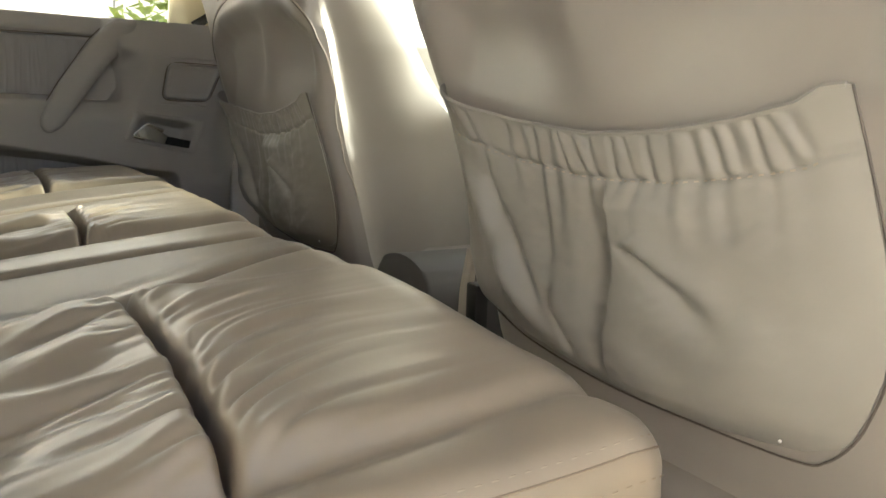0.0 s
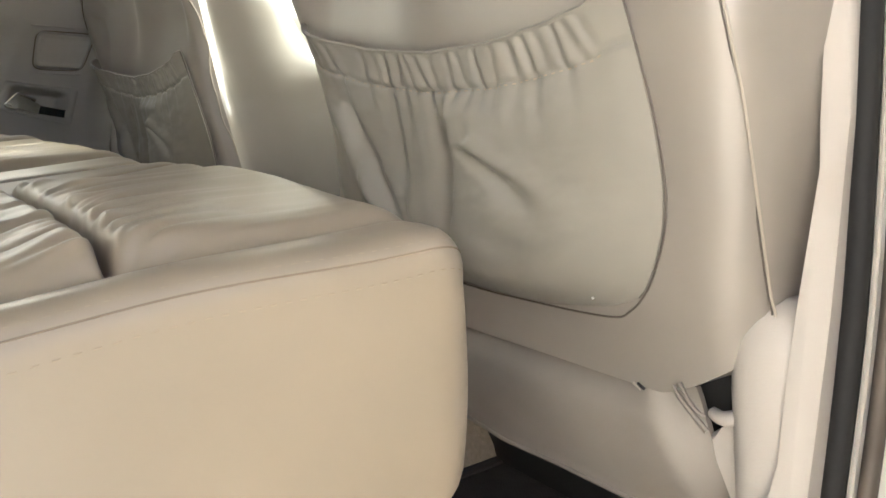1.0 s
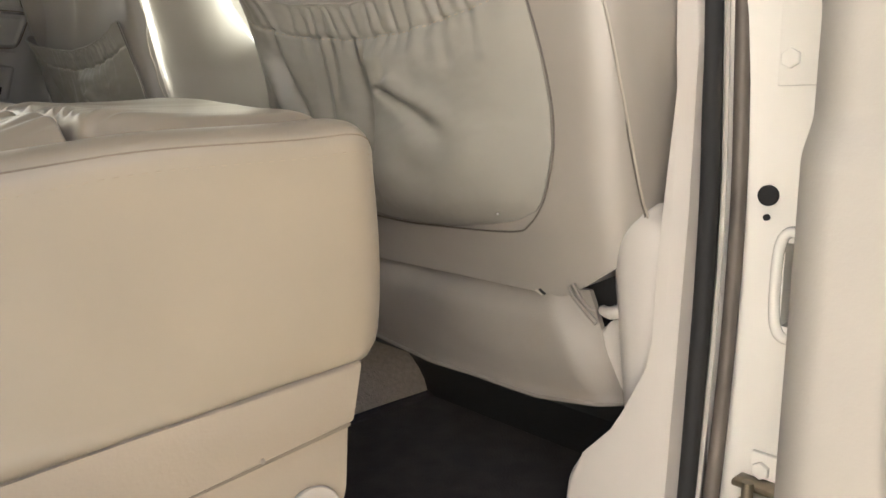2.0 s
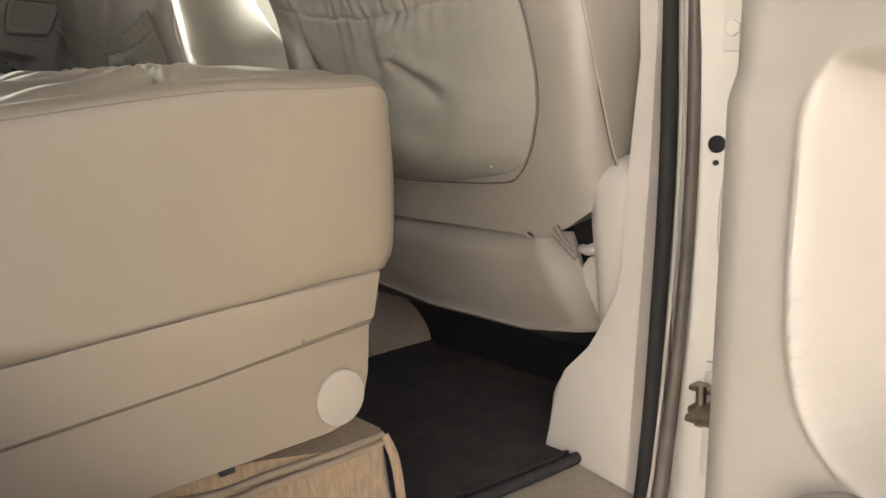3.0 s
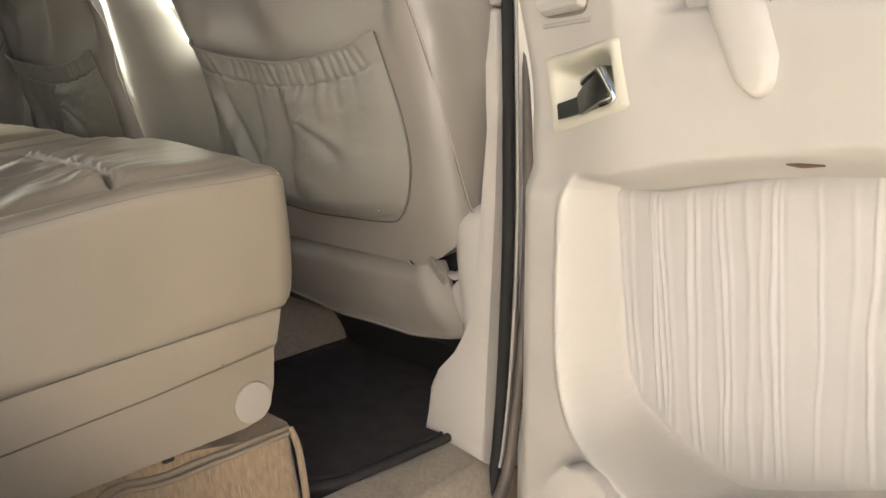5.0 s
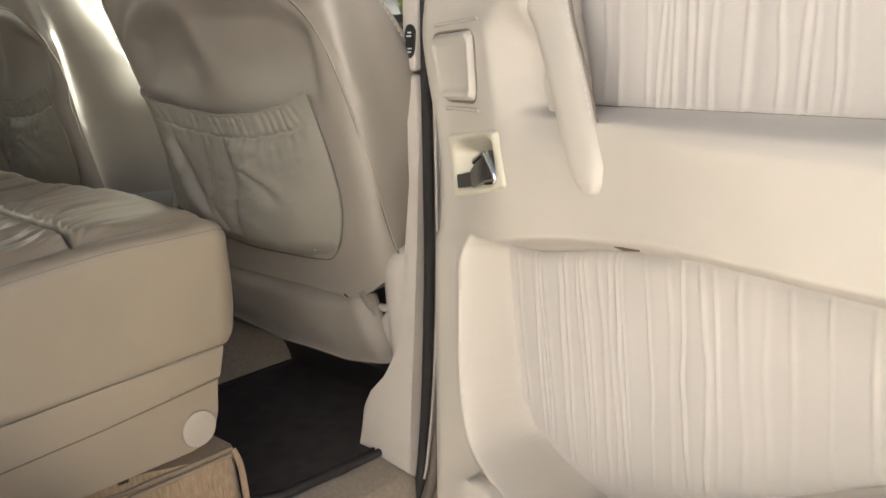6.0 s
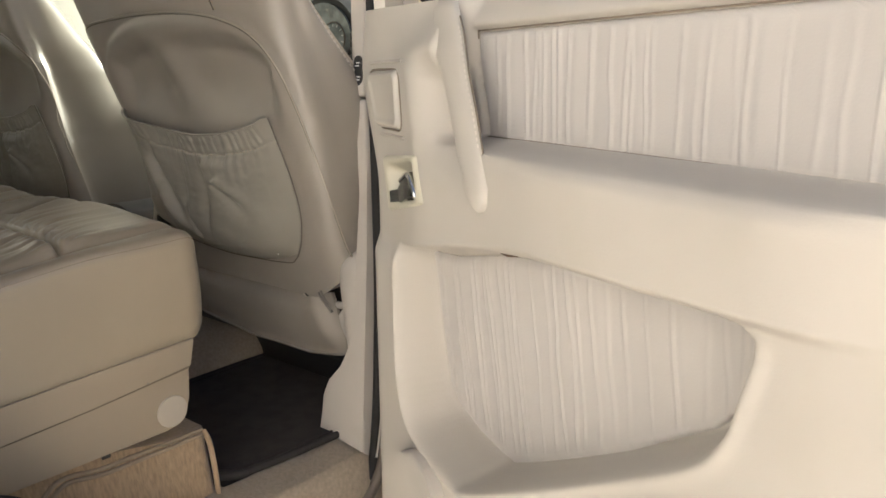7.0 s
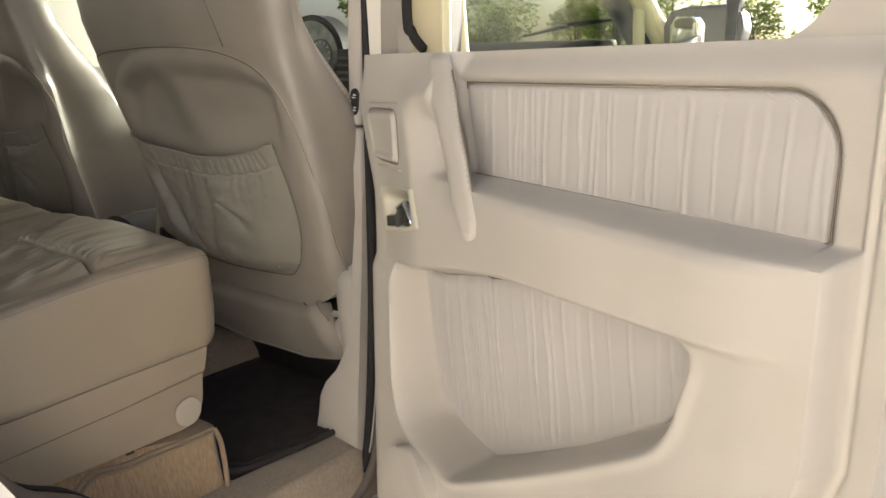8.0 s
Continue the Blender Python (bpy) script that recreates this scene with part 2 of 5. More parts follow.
# unseen wall, added to bounce sunlight onto the door lining and seat backs
wall = empty("wall_back", "unseen pale wall added behind the vehicle to bounce sunlight", "wall", kind="structure")
WHITE_WALL = material("white_wall", (0.78, 0.76, 0.70), 0.9, vary=0.05, scale=0.9, fine=40, bump=0.3, depth=0.003)
STUCCO = material("stucco", (0.66, 0.635, 0.58), 0.9, vary=0.06, scale=0.9, fine=40, bump=0.4, depth=0.004)
box("wall_face", (-3.0, -4.1, 0.0), (9.0, -3.9, 4.2), STUCCO, wall, bevel=0.02)

side = empty("wall_side", "white panelled yard wall beyond the far side of the vehicle", "wall", kind="structure")
for k in range(8):
    box("panel", (-5.1, -7.0 + k * 1.5, 0.0), (-5.0, -7.0 + k * 1.5 + 1.485, 5.2), WHITE_WALL, side, bevel=0.006)


def leaf_cloud(name, rng, n, size, clumps, parent):
    """A crown: leaf blades scattered in uneven clumps."""
    v, f = [], []
    for _ in range(n):
        c, r = clumps[rng.randrange(len(clumps))]
        d = Vector((rng.gauss(0, 1), rng.gauss(0, 1), rng.gauss(0, 1))).normalized() * r * rng.random() ** 0.4
        p = Vector(c) + d
        a = Vector((rng.gauss(0, 1), rng.gauss(0, 1), rng.gauss(0, 0.6))).normalized() * size * rng.uniform(0.6, 1.4)
        b = a.cross(Vector((rng.gauss(0, 1), rng.gauss(0, 1), rng.gauss(0, 1)))).normalized() * size * 0.35
        o = len(v)
        v += [p - a, p + b, p + a, p - b]
        f.append((o, o + 1, o + 2, o + 3))
    return mesh_object(name, v, f, LEAF, parent, smooth=False)


def tree(rng, height, spread):
    t = empty("tree", "broad green leafy tree standing far across the yard", "tree", "far trees")
    tube("trunk", [(0, 0, 0), (0.1, 0.05, height * 0.3), (0.0, 0.1, height * 0.6)], np.array([0.22, 0.16, 0.09]), BARK, t)
    clumps = []
    for k in range(16):
        a, r = rng.uniform(0, 6.28), rng.uniform(0.1, 1) * spread
        z = height * rng.uniform(0.22, 0.95)
        r *= 1.15 - 0.75 * z / height
        c = (r * math.cos(a), r * math.sin(a), z)
        clumps.append((c, spread * rng.uniform(0.22, 0.42)))
        if k < 6:
            tube("limb", [(0, 0.05, height * 0.35), (c[0] * 0.5, c[1] * 0.5, height * 0.35 + (z - height * 0.35) * 0.6), c], np.array([0.08, 0.05, 0.02]), BARK, t)
    leaf_cloud("crown", rng, 2600, 0.13, clumps, t)
    return t


_rng = random.Random(5)
kinds = [tree(_rng, 5.2, 2.1), tree(_rng, 4.2, 2.4), tree(_rng, 6.0, 1.9)]
for k, m in enumerate([(-3.0, 30), (-7.5, 31), (-12, 28)]):
    kinds[k].location = (m[0], m[1], 0)
for k, (x, y, a, s) in enumerate([(1.5, 33, 1, 0.9), (5.2, 30, 2, 1.0), (9.0, 34, 3, 0.85), (13, 31, 4, 1.1), (-16.5, 27, 5, 1.0), (-21, 24, 1.6, 1.1), (-25, 18, 2.6, 0.9), (-27, 12, 3.3, 1.1), (-28, 6, 0.4, 1.0), (-27, 0.5, 2.2, 1.1), (-29, -5, 5.2, 1.0), (-5.2, 35, 0.8, 1.1), (3.4, 36, 4.4, 1.1), (-4.2, 1.22, 1.2, 0.52), (-14.5, 31, 2.0, 1.0), (-19, 29, 3.0, 1.05), (-10, 33, 4.1, 0.95), (-17.5, 35, 0.3, 1.15), (-13, 36, 5.5, 1.1), (-22, 30, 1.1, 1.0)]):
    copy_thing(kinds[k % 3], pose(x, y, 0, 0, 0, math.degrees(a)) @ Matrix.Scale(s, 4))


# ---- cabin shell ----
def structure(ob, label, category):
    return tagged(ob, label, category, kind="structure")


floor = empty("floor", "carpeted cabin floor of a passenger vehicle", "floor", kind="structure")
box("floor_pan", (-0.74, -1.70, 0.56), (0.70, 1.30, 0.655), CARPET, floor)
box("floor_carpet", (-0.72, -0.14, 0.655), (0.628, 1.20, 0.690), SILL_CARPET, floor, bevel=0.004)

# transmission tunnel, a rounded carpeted hump
u = np.linspace(0, 1, 25)
tx = -0.02 + 0.262 * np.cos(np.pi * (1 - u)) * 1.0
tz = 0.688 + 0.115 * np.clip(np.sin(np.pi * u), 0, 1) ** 0.8
ty = np.linspace(-0.12, 1.15, 30)
front = np.stack([np.broadcast_to(tx, (30, 25)), np.broadcast_to(ty[:, None], (30, 25)), np.broadcast_to(tz, (30, 25))], -1).copy()
front[..., 2] += 0.003 * wob(front[..., 0] * 12, front[..., 1] * 12)
back = front.copy()
back[..., 2] = 0.66
structure(slab("tunnel", front, back, SILL_CARPET), "rounded grey-beige carpeted floor tunnel", "floor")

# sill beside the mat, carpeted and rounded
sx = np.linspace(0.626, 0.722, 18)
sy = np.linspace(-0.36, 0.128, 50)
X, Y = np.meshgrid(sx, sy)
q = (X - 0.626) / 0.096
Z = 0.7015 - 0.012 * q ** 2 - 0.045 * S(q, 0.75, 1.0) + 0.0025 * wob(X * 25, Y * 18) + 0.012 * S(-Y, 0.12, 0.34)
Z -= 0.02 * S(Y, 0.09, 0.128)
front = np.stack([X, Y, Z], -1)
back = front.copy()
back[..., 2] = 0.60
structure(slab("sill", front, back, SILL_CARPET), "beige carpeted door sill with rounded edge", "sill")

# body of the car round the openings
body = empty("body_shell", "white painted vehicle body shell round the door opening", "vehicle body", kind="structure")
box("sill_panel", (0.716, -0.32, 0.36), (0.80, 0.30, 0.60), WHITE, body, bevel=0.012)
prism("quarter_panel", [(-0.32, 0.36), (-0.32, 0.66), (-0.41, 0.80), (-0.50, 0.885), (-0.57, 1.02), (-0.61, 1.30), (-1.70, 1.30), (-1.70, 0.36)], 0, 0.756, 0.80, WHITE, body, bevel=0.006)
prism("quarter_panel", [(-0.612, 1.303), (-0.68, 1.80), (-0.79, 1.80), (-0.75, 1.303)], 0, 0.746, 0.786, WHITE, body, bevel=0.006)
box("quarter_panel", (-0.84, -1.70, 0.36), (-0.78, -0.70, 1.30), PILLAR_PLASTIC, body, bevel=0.006)
box("quarter_panel", (-0.84, -0.79, 1.303), (-0.79, -0.70, 1.80), PILLAR_PLASTIC, body, bevel=0.006)
# unseen rear openings, added to let light onto the far seat and door
for x in (-0.815, 0.766):
    box("rear_corner", (x - 0.022, -1.72, 1.303), (x + 0.022, -1.58, 1.80), WHITE, body, bevel=0.006)
    box("rear_side_pane", (x - 0.002, -1.58, 1.295), (x + 0.002, -0.78, 1.81), DIMMING if x > 0 else TINTED, body, "unseen rear side pane, tinted to balance the cabin light")
box("left_pillar", (-0.84, 0.085, 0.40), (-0.765, 0.32, 1.80), WHITE, body, bevel=0.01)
# unseen; closed and dark to cut light bounced from behind
box("tail_wall", (-0.80, -1.74, 0.36), (0.78, -1.70, 1.84), CONSOLE, body)
box("roof_panel", (-0.74, -1.74, 1.83), (0.70, 0.62, 1.87), WHITE, body, bevel=0.01)
for sx in (0.70, -0.80):
    tube("roof_rail", [(sx, 0.62, 1.82), (sx, -0.4, 1.84), (sx, -1.72, 1.82)], 0.035, WHITE, body)
tube("pillar", [(0.70, 0.70, 1.82), (0.745, 1.02, 1.60), (0.775, 1.33, 1.36)], 0.030, CREAM, body)
tube("pillar", [(-0.80, 0.62, 1.82), (-0.83, 0.92, 1.62), (-0.86, 1.22, 1.38)], 0.032, CREAM, body)
tube("pillar_lining", [(0.655, 0.70, 1.80), (0.690, 1.02, 1.585), (0.715, 1.30, 1.37)], 0.034, DASH, body, "dark lining along the windshield edge")
tube("windshield_header", [(-0.80, 0.62, 1.83), (-0.05, 0.66, 1.845), (0.70, 0.62, 1.83)], 0.03, CREAM, body)
prism("windshield", [(1.34, 1.34), (1.348, 1.345), (0.668, 1.835), (0.660, 1.83)], 0, -0.82, 0.74, TINTED, body, "lightly tinted windshield")
box("hood", (-0.78, 1.30, 0.95), (0.72, 2.45, 1.20), WHITE, body, bevel=0.05)
box("firewall", (-0.78, 1.26, 0.36), (0.72, 1.30, 1.22), DASH, body)
structure(box("ceiling", (-0.75, -1.70, 1.80), (0.68, 0.60, 1.83), HEADLINER, None), "pale fabric headliner of the cabin", "ceiling")

# front doors, closed
for sx, nm in ((0.775, "right"), (-0.835, "left")):
    fd = empty("front_door", "closed white front door with pale inner trim", "car door", "front doors")
    box("outer_panel", (sx - 0.01, 0.30, 0.42), (sx + 0.04, 1.24, 1.36), WHITE, fd, bevel=0.012)
    o = -0.045 if nm == "right" else 0.045
    box("inner_panel", (sx + o, 0.32, 0.62), (sx + o + 0.03, 1.22, 1.37), PLASTIC, fd, bevel=0.012)
    box("window_pane", (sx + 0.005, 0.32, 1.35), (sx + 0.009, 1.24, 1.80), TINTED, fd, "lightly tinted window pane")
    tube("window_divider", [(sx - 0.018 if nm == "right" else sx + 0.018, 1.10, 1.36), (sx - 0.030 if nm == "right" else sx + 0.030, 1.105, 1.60)], 0.016, CREAM, fd)
    tube("window_frame", [(sx if nm == "right" else sx + 0.02, 0.31, 1.37), (sx - 0.04 if nm == "right" else sx + 0.05, 0.30, 1.79)], 0.014, CREAM, fd)

# pillars with their trim
def shear(ob, about=1.30, k=0.085):
    for v in ob.data.vertices:
        v.co.y -= (about - v.co.z) * k
    return ob


def pillar(mirror):
    sgn = -1 if mirror else 1
    def mx(pts):
        return [((-0.10 - x) if mirror else x, z) for x, z in pts]
    t = empty("pillar_trim", "light grey plastic pillar trim beside the front seat", "pillar trim", "pillar trims", "structure")
    low = [(0.657, 1.262), (0.673, 1.15), (0.677, 1.117), (0.674, 1.02), (0.6735, 0.97), (0.675, 0.912), (0.672, 0.888), (0.667, 0.862), (0.658, 0.842), (0.643, 0.827), (0.616, 0.797), (0.604, 0.778), (0.600, 0.766), (0.598, 0.71), (0.602, 0.655), (0.700, 0.655), (0.700, 0.75), (0.697, 1.02), (0.692, 1.15), (0.681, 1.262)]
    shear(prism("lower_trim", mx(low), 1, 0.147, 0.245, PILLAR_PLASTIC, t, bevel=0.006, seg=3))
    up = [(0.657, 1.266), (0.6815, 1.266), (0.676, 1.40), (0.662, 1.80), (0.63, 1.80), (0.650, 1.40)]
    shear(prism("upper_trim", mx(up), 1, 0.1445, 0.245, PILLAR_PLASTIC, t, bevel=0.005, seg=3))
    return t


pillar(True)
trim = pillar(False)
lb = Vector((0.6700, 0.1445, 1.305))
prism("button_plate", [(lb.x + 0.0085 * math.cos(a) * (1 if abs(math.sin(a)) < 0.9 else 0.9), lb.z + 0.012 * math.sin(a) + (0.011 if math.sin(a) > 0 else -0.011)) for a in np.linspace(0, 2 * math.pi, 24, endpoint=False)], 1, lb.y - 0.0015, lb.y + 0.01, BLACK, trim, "black oval control plate with two small pale marks", bevel=0.001)
for dz in (-0.011, 0.010):
    box("mark", (lb.x - 0.0045, lb.y - 0.0022, lb.z + dz - 0.0035), (lb.x + 0.0035, lb.y - 0.0012, lb.z + dz - 0.0015), LETTER, trim)
    box("mark", (lb.x - 0.002, lb.y - 0.0022, lb.z + dz + 0.001), (lb.x + 0.0045, lb.y - 0.0012, lb.z + dz + 0.003), LETTER, trim)

# white jamb behind the seal
jamb = empty("door_jamb", "white painted door jamb with hinge, plug and slot", "door jamb", kind="structure")
SLOT = (0.756, 0.775, 0.931, 0.998)
prism("jamb_face", [(0.705, 0.36), (SLOT[0], 0.36), (SLOT[0], 1.78), (0.645, 1.78), (0.70, 1.05)], 1, 0.168, 0.20, WHITE, jamb)
box("jamb_face", (SLOT[0], 0.168, 0.36), (0.905, 0.20, SLOT[2]), WHITE, jamb)
box("jamb_face", (SLOT[0], 0.168, SLOT[3]), (0.905, 0.20, 1.355), WHITE, jamb)
box("jamb_face", (SLOT[0], 0.168, 1.355), (0.785, 0.20, 1.78), WHITE, jamb)
box("jamb_face", (SLOT[1], 0.168, SLOT[2]), (0.905, 0.20, SLOT[3]), WHITE, jamb)
box("jamb_core", (0.70, 0.215, 0.36), (0.895, 0.30, 1.35), GREY_METAL, jamb)
box("jamb_core", (0.70, 0.215, 1.35), (0.78, 0.30, 1.78), GREY_METAL, jamb)
ring = [(SLOT[0] + 0.0095 + 0.0145 * math.copysign(abs(math.cos(a)) ** 0.6, math.cos(a)), 0.166, (SLOT[2] + SLOT[3]) / 2 + 0.043 * math.copysign(abs(math.sin(a)) ** 0.6, math.sin(a))) for a in np.linspace(0, 2 * math.pi, 40, endpoint=False)]
tube("slot_rim", ring, 0.0045, WHITE, jamb, "raised white rim round a slot", closed=True)
disc("plug", (0.7405, 0.166, 1.034), (0, -1, 0), 0.0082, 0.005, RUBBER, jamb, "dark rubber plug", bevel=0.0015)
disc("small_plug", (0.7400, 0.167, 1.0165), (0, -1, 0), 0.0026, 0.003, RUBBER, jamb)
for z0, z1, bolts in ((1.118, 1.21, (1.138, 1.190)), (0.700, 0.822, (0.808,))):
    leaf = box("hinge_leaf", (0.742, 0.1635, z0), (0.800, 0.170, z1), WHITE, jamb, bevel=0.0015)
    for z in bolts:
        disc("bolt", (0.752, 0.162, z), (0, -1, 0), 0.0075, 0.006, WHITE, leaf, seg=6, bevel=0.001)
hinge = empty("door_check", "rusty steel lower door hinge and check strap", "hinge")
box("bracket", (0.735, 0.145, 0.772), (0.790, 0.1645, 0.779), STEEL, hinge, bevel=0.002)
box("bracket", (0.735, 0.145, 0.795), (0.790, 0.1645, 0.801), STEEL, hinge, bevel=0.002)
tube("pin", [(0.752, 0.140, 0.765), (0.752, 0.140, 0.806)], 0.005, STEEL, hinge)
box("strap", (0.757, 0.10, 0.783), (0.83, 0.15, 0.790), STEEL, hinge, bevel=0.002)

# rubber seal and painted flange round the rear door opening
SEAL = curve([(0.672, 0.165, 1.75), (0.688, 0.158, 1.45), (0.699, 0.150, 1.27), (0.710, 0.140, 1.15), (0.7185, 0.132, 1.02), (0.7185, 0.127, 0.88), (0.714, 0.120, 0.75), (0.711, 0.106, 0.665), (0.710, 0.066, 0.622), (0.712, 0.00, 0.612), (0.718, -0.15, 0.625), (0.722, -0.27, 0.70), (0.727, -0.37, 0.805), (0.730, -0.43, 0.865), (0.731, -0.50, 0.915), (0.730, -0.56, 1.05), (0.715, -0.62, 1.40), (0.69, -0.66, 1.75)], 140)
ahead = 1 - S(np.linspace(0, 1, 140), 0.28, 0.46)
SEAL[:, 0] -= 0.0145 * ahead
SEAL[:, 1] += 0.0100 * ahead
SEAL_R = 0.0034 + 0.0046 * (1 - S(np.linspace(0, 1, 140), 0.42, 0.62))
seal = tube("door_seal", SEAL, SEAL_R, RUBBER, None, sides=12)
structure(seal, "black rubber weather seal round the door opening", "door seal")
off = SEAL.copy()
off[:, 0] += 0.0150
off[:, 1] += 0.003 + 0.016 * ahead
off[:, 2] -= 0.012 * S(-off[:, 1], -0.11, 0.05)
structure(tube("flange", off, 0.0092 - 0.0027 * ahead, GREY_METAL, None, sides=10), "weathered grey-brown painted flange beside the seal", "flange")
edge = SEAL.copy()
edge[:, 0] += 0.0085
edge[:, 1] += 0.0070 * ahead - 0.006 * (1 - ahead)
edge[:, 2] -= 0.006 * S(-edge[:, 1], -0.11, 0.05)
structure(tube("seal_lip", edge[:56], 0.0020, PILLAR_PLASTIC, None, sides=6), "pale lip of the weather seal", "seal lip")

# dashboard, far ahead
dash = empty("dashboard", "dark dashboard below the windshield", "dashboard")
prism("dash_body", [(0.86, 0.85), (0.84, 1.12), (0.88, 1.27), (0.98, 1.335), (1.24, 1.30), (1.26, 0.85)], 0, -0.74, 0.69, DASH, dash, bevel=0.02)
prism("cowl", [(0.93, 1.30), (0.98, 1.395), (1.06, 1.435), (1.175, 1.442), (1.22, 1.30)], 0, -0.05, 0.66, DASH, dash, "dark raised dashboard top under the windshield", bevel=0.008)
tube("wiper", [(0.28, 1.31, 1.462), (0.45, 1.29, 1.490), (0.62, 1.27, 1.500)], np.array([0.004, 0.008, 0.005]), DASH, dash, "dark wiper seen through the windshield")
def cluster_ring(k):
    return [(-0.345 + 0.145 * k * math.cos(a), 1.405 + (0.132 if math.sin(a) > 0 else 0.085) * k * math.sin(a)) for a in np.linspace(0, 2 * math.pi, 40, endpoint=False)]


shell = prism("instrument_hood", cluster_ring(1.0), 1, 1.00, 1.06, DASH, dash, "dark rounded instrument hood", bevel=0.018, seg=3)
LENS = material("gauge_lens", (0.20, 0.225, 0.23), 0.18, vary=0.5, scale=25, bump=0)
glass = prism("instrument_lens", cluster_ring(0.86), 1, 0.992, 1.02, LENS, dash, "glossy dark instrument lens", bevel=0.004)
for gx, gr in ((-0.295, 0.050), (-0.395, 0.050)):
    tube("dial_ring", [(gx + gr * math.cos(a), 0.990, 1.408 + gr * math.sin(a)) for a in np.linspace(0, 2 * math.pi, 32, endpoint=False)], 0.0025, GREY_METAL, glass, closed=True, sides=6)
    for k in range(11):
        a = radians(-40 + 26 * k)
        tube("tick", [(gx + q * gr * math.cos(a), 0.9895, 1.408 + q * gr * math.sin(a)) for q in (0.74, 0.90)], 0.0013, LETTER, glass, sides=5)
vent = box("vent_panel", (-0.195, 0.96, 1.28), (-0.02, 1.02, 1.425), DASH, dash, "dark vent panel beside the instruments", bevel=0.008)
for k in range(5):
    box("louvre", (-0.185, 0.950, 1.305 + 0.022 * k), (-0.03, 0.966, 1.313 + 0.022 * k), CONSOLE, vent, bevel=0.002)

# outside mirror of the front door
mirror = empty("side_mirror", "dark side mirror on the front door", "side mirror")
mh = [(0.795, 1.415), (0.790, 1.47), (0.805, 1.505), (0.85, 1.516), (0.955, 1.517), (0.985, 1.50), (0.995, 1.46), (0.985, 1.415)]
# paler than the dash plastic: reflected haze is put into the colour
MIRROR_SHELL = material("mirror_shell", (0.085, 0.085, 0.078), 0.45, vary=0.15, scale=30, fine=300, bump=0.1)
prism("housing", mh, 1, 1.16, 1.24, MIRROR_SHELL, mirror, bevel=0.012, seg=3)
prism("glass", [(0.812, 1.425), (0.812, 1.47), (0.828, 1.492), (0.890, 1.492), (0.903, 1.47), (0.903, 1.425)], 1, 1.155, 1.165, MIRROR, mirror, "mirror glass showing sky and trees", bevel=0.003)
prism("edge_frame", [(0.955, 1.40), (0.962, 1.50), (0.950, 1.525), (0.99, 1.525), (0.980, 1.50), (0.985, 1.40)], 1, 1.145, 1.18, DASH, mirror, bevel=0.004)
prism("stalk", [(0.80, 1.34), (0.80, 1.42), (0.90, 1.42), (0.86, 1.34)], 1, 1.165, 1.22, DASH, mirror, bevel=0.008)


# ---- rear doors ----
ARM_LOW_D, ARM_LOW_Z = [-0.2, 0.0, 0.10, 0.20, 0.313, 0.482, 0.567, 0.633, 0.8], [1.090, 1.090, 1.100, 1.122, 1.139, 1.144, 1.147, 1.149, 1.15]
LIP_D, LIP_Z = [-0.2, 0.020, 0.027, 0.053, 0.10, 0.15, 0.18, 0.271, 0.382, 0.492, 0.526, 0.545], [0.98, 0.96, 0.905, 0.869, 0.853, 0.846, 0.846, 0.893, 0.957, 1.029, 1.064, 1.12]
HINGE_Z, HINGE_D = [0.40, 0.75, 0.82, 0.90, 0.97, 1.02, 1.075, 1.100, 1.118, 1.188, 1.374, 1.40], [-0.091, -0.092, -0.095, -0.093, -0.091, -0.090, -0.090, -0.098, -0.105, -0.111, -0.131, -0.133]


def rounded(d, z, d0, d1, z0, z1, r):
    """Signed distance to a rounded rectangle, negative inside."""
    cx, cz, hx, hz = (d0 + d1) / 2, (z0 + z1) / 2, (d1 - d0) / 2 - r, (z1 - z0) / 2 - r
    qx, qz = np.abs(d - cx) - hx, np.abs(z - cz) - hz
    return np.hypot(np.maximum(qx, 0), np.maximum(qz, 0)) + np.minimum(np.maximum(qx, qz), 0) - r


def lip_z(d):
    return np.interp(d, LIP_D, LIP_Z)


def arm_z(d):
    return np.interp(d, ARM_LOW_D, ARM_LOW_Z)


def scoop(d, z):
    """How far inside the outline of the scoop a place lies, in metres."""
    ring = [(0.022, 1.085), (0.0185, 1.05), (0.0185, 0.96), (0.026, 0.902), (0.050, 0.864), (0.10, 0.846), (0.15, 0.839), (0.185, 0.843), (0.274, 0.890), (0.386, 0.954), (0.499, 1.024), (0.535, 1.058), (0.549, 1.095), (0.551, 1.142), (0.45, 1.141), (0.313, 1.137), (0.20, 1.126), (0.10, 1.105), (0.06, 1.099), (0.032, 1.096), (0.022, 1.085)]
    ring = curve(ring, 90)
    p = np.stack([d, z], -1).reshape(-1, 2)
    best = np.full(len(p), 9.0)
    inside = np.zeros(len(p), bool)
    for a, b in zip(ring[:-1], ring[1:]):
        e = b - a
        t = np.clip(((p - a) @ e) / max(e @ e, 1e-12), 0, 1)
        best = np.minimum(best, np.hypot(*(p - a - t[:, None] * e).T))
        cross = (a[1] > p[:, 1]) != (b[1] > p[:, 1])
        inside ^= cross & (p[:, 0] < a[0] + (p[:, 1] - a[1]) / (b[1] - a[1] + 1e-15) * e[0])
    return np.where(inside, best, -best).reshape(d.shape)


def scoop_floor(d, z):
    return -0.1645 + 0.025 * d + 0.123 * z


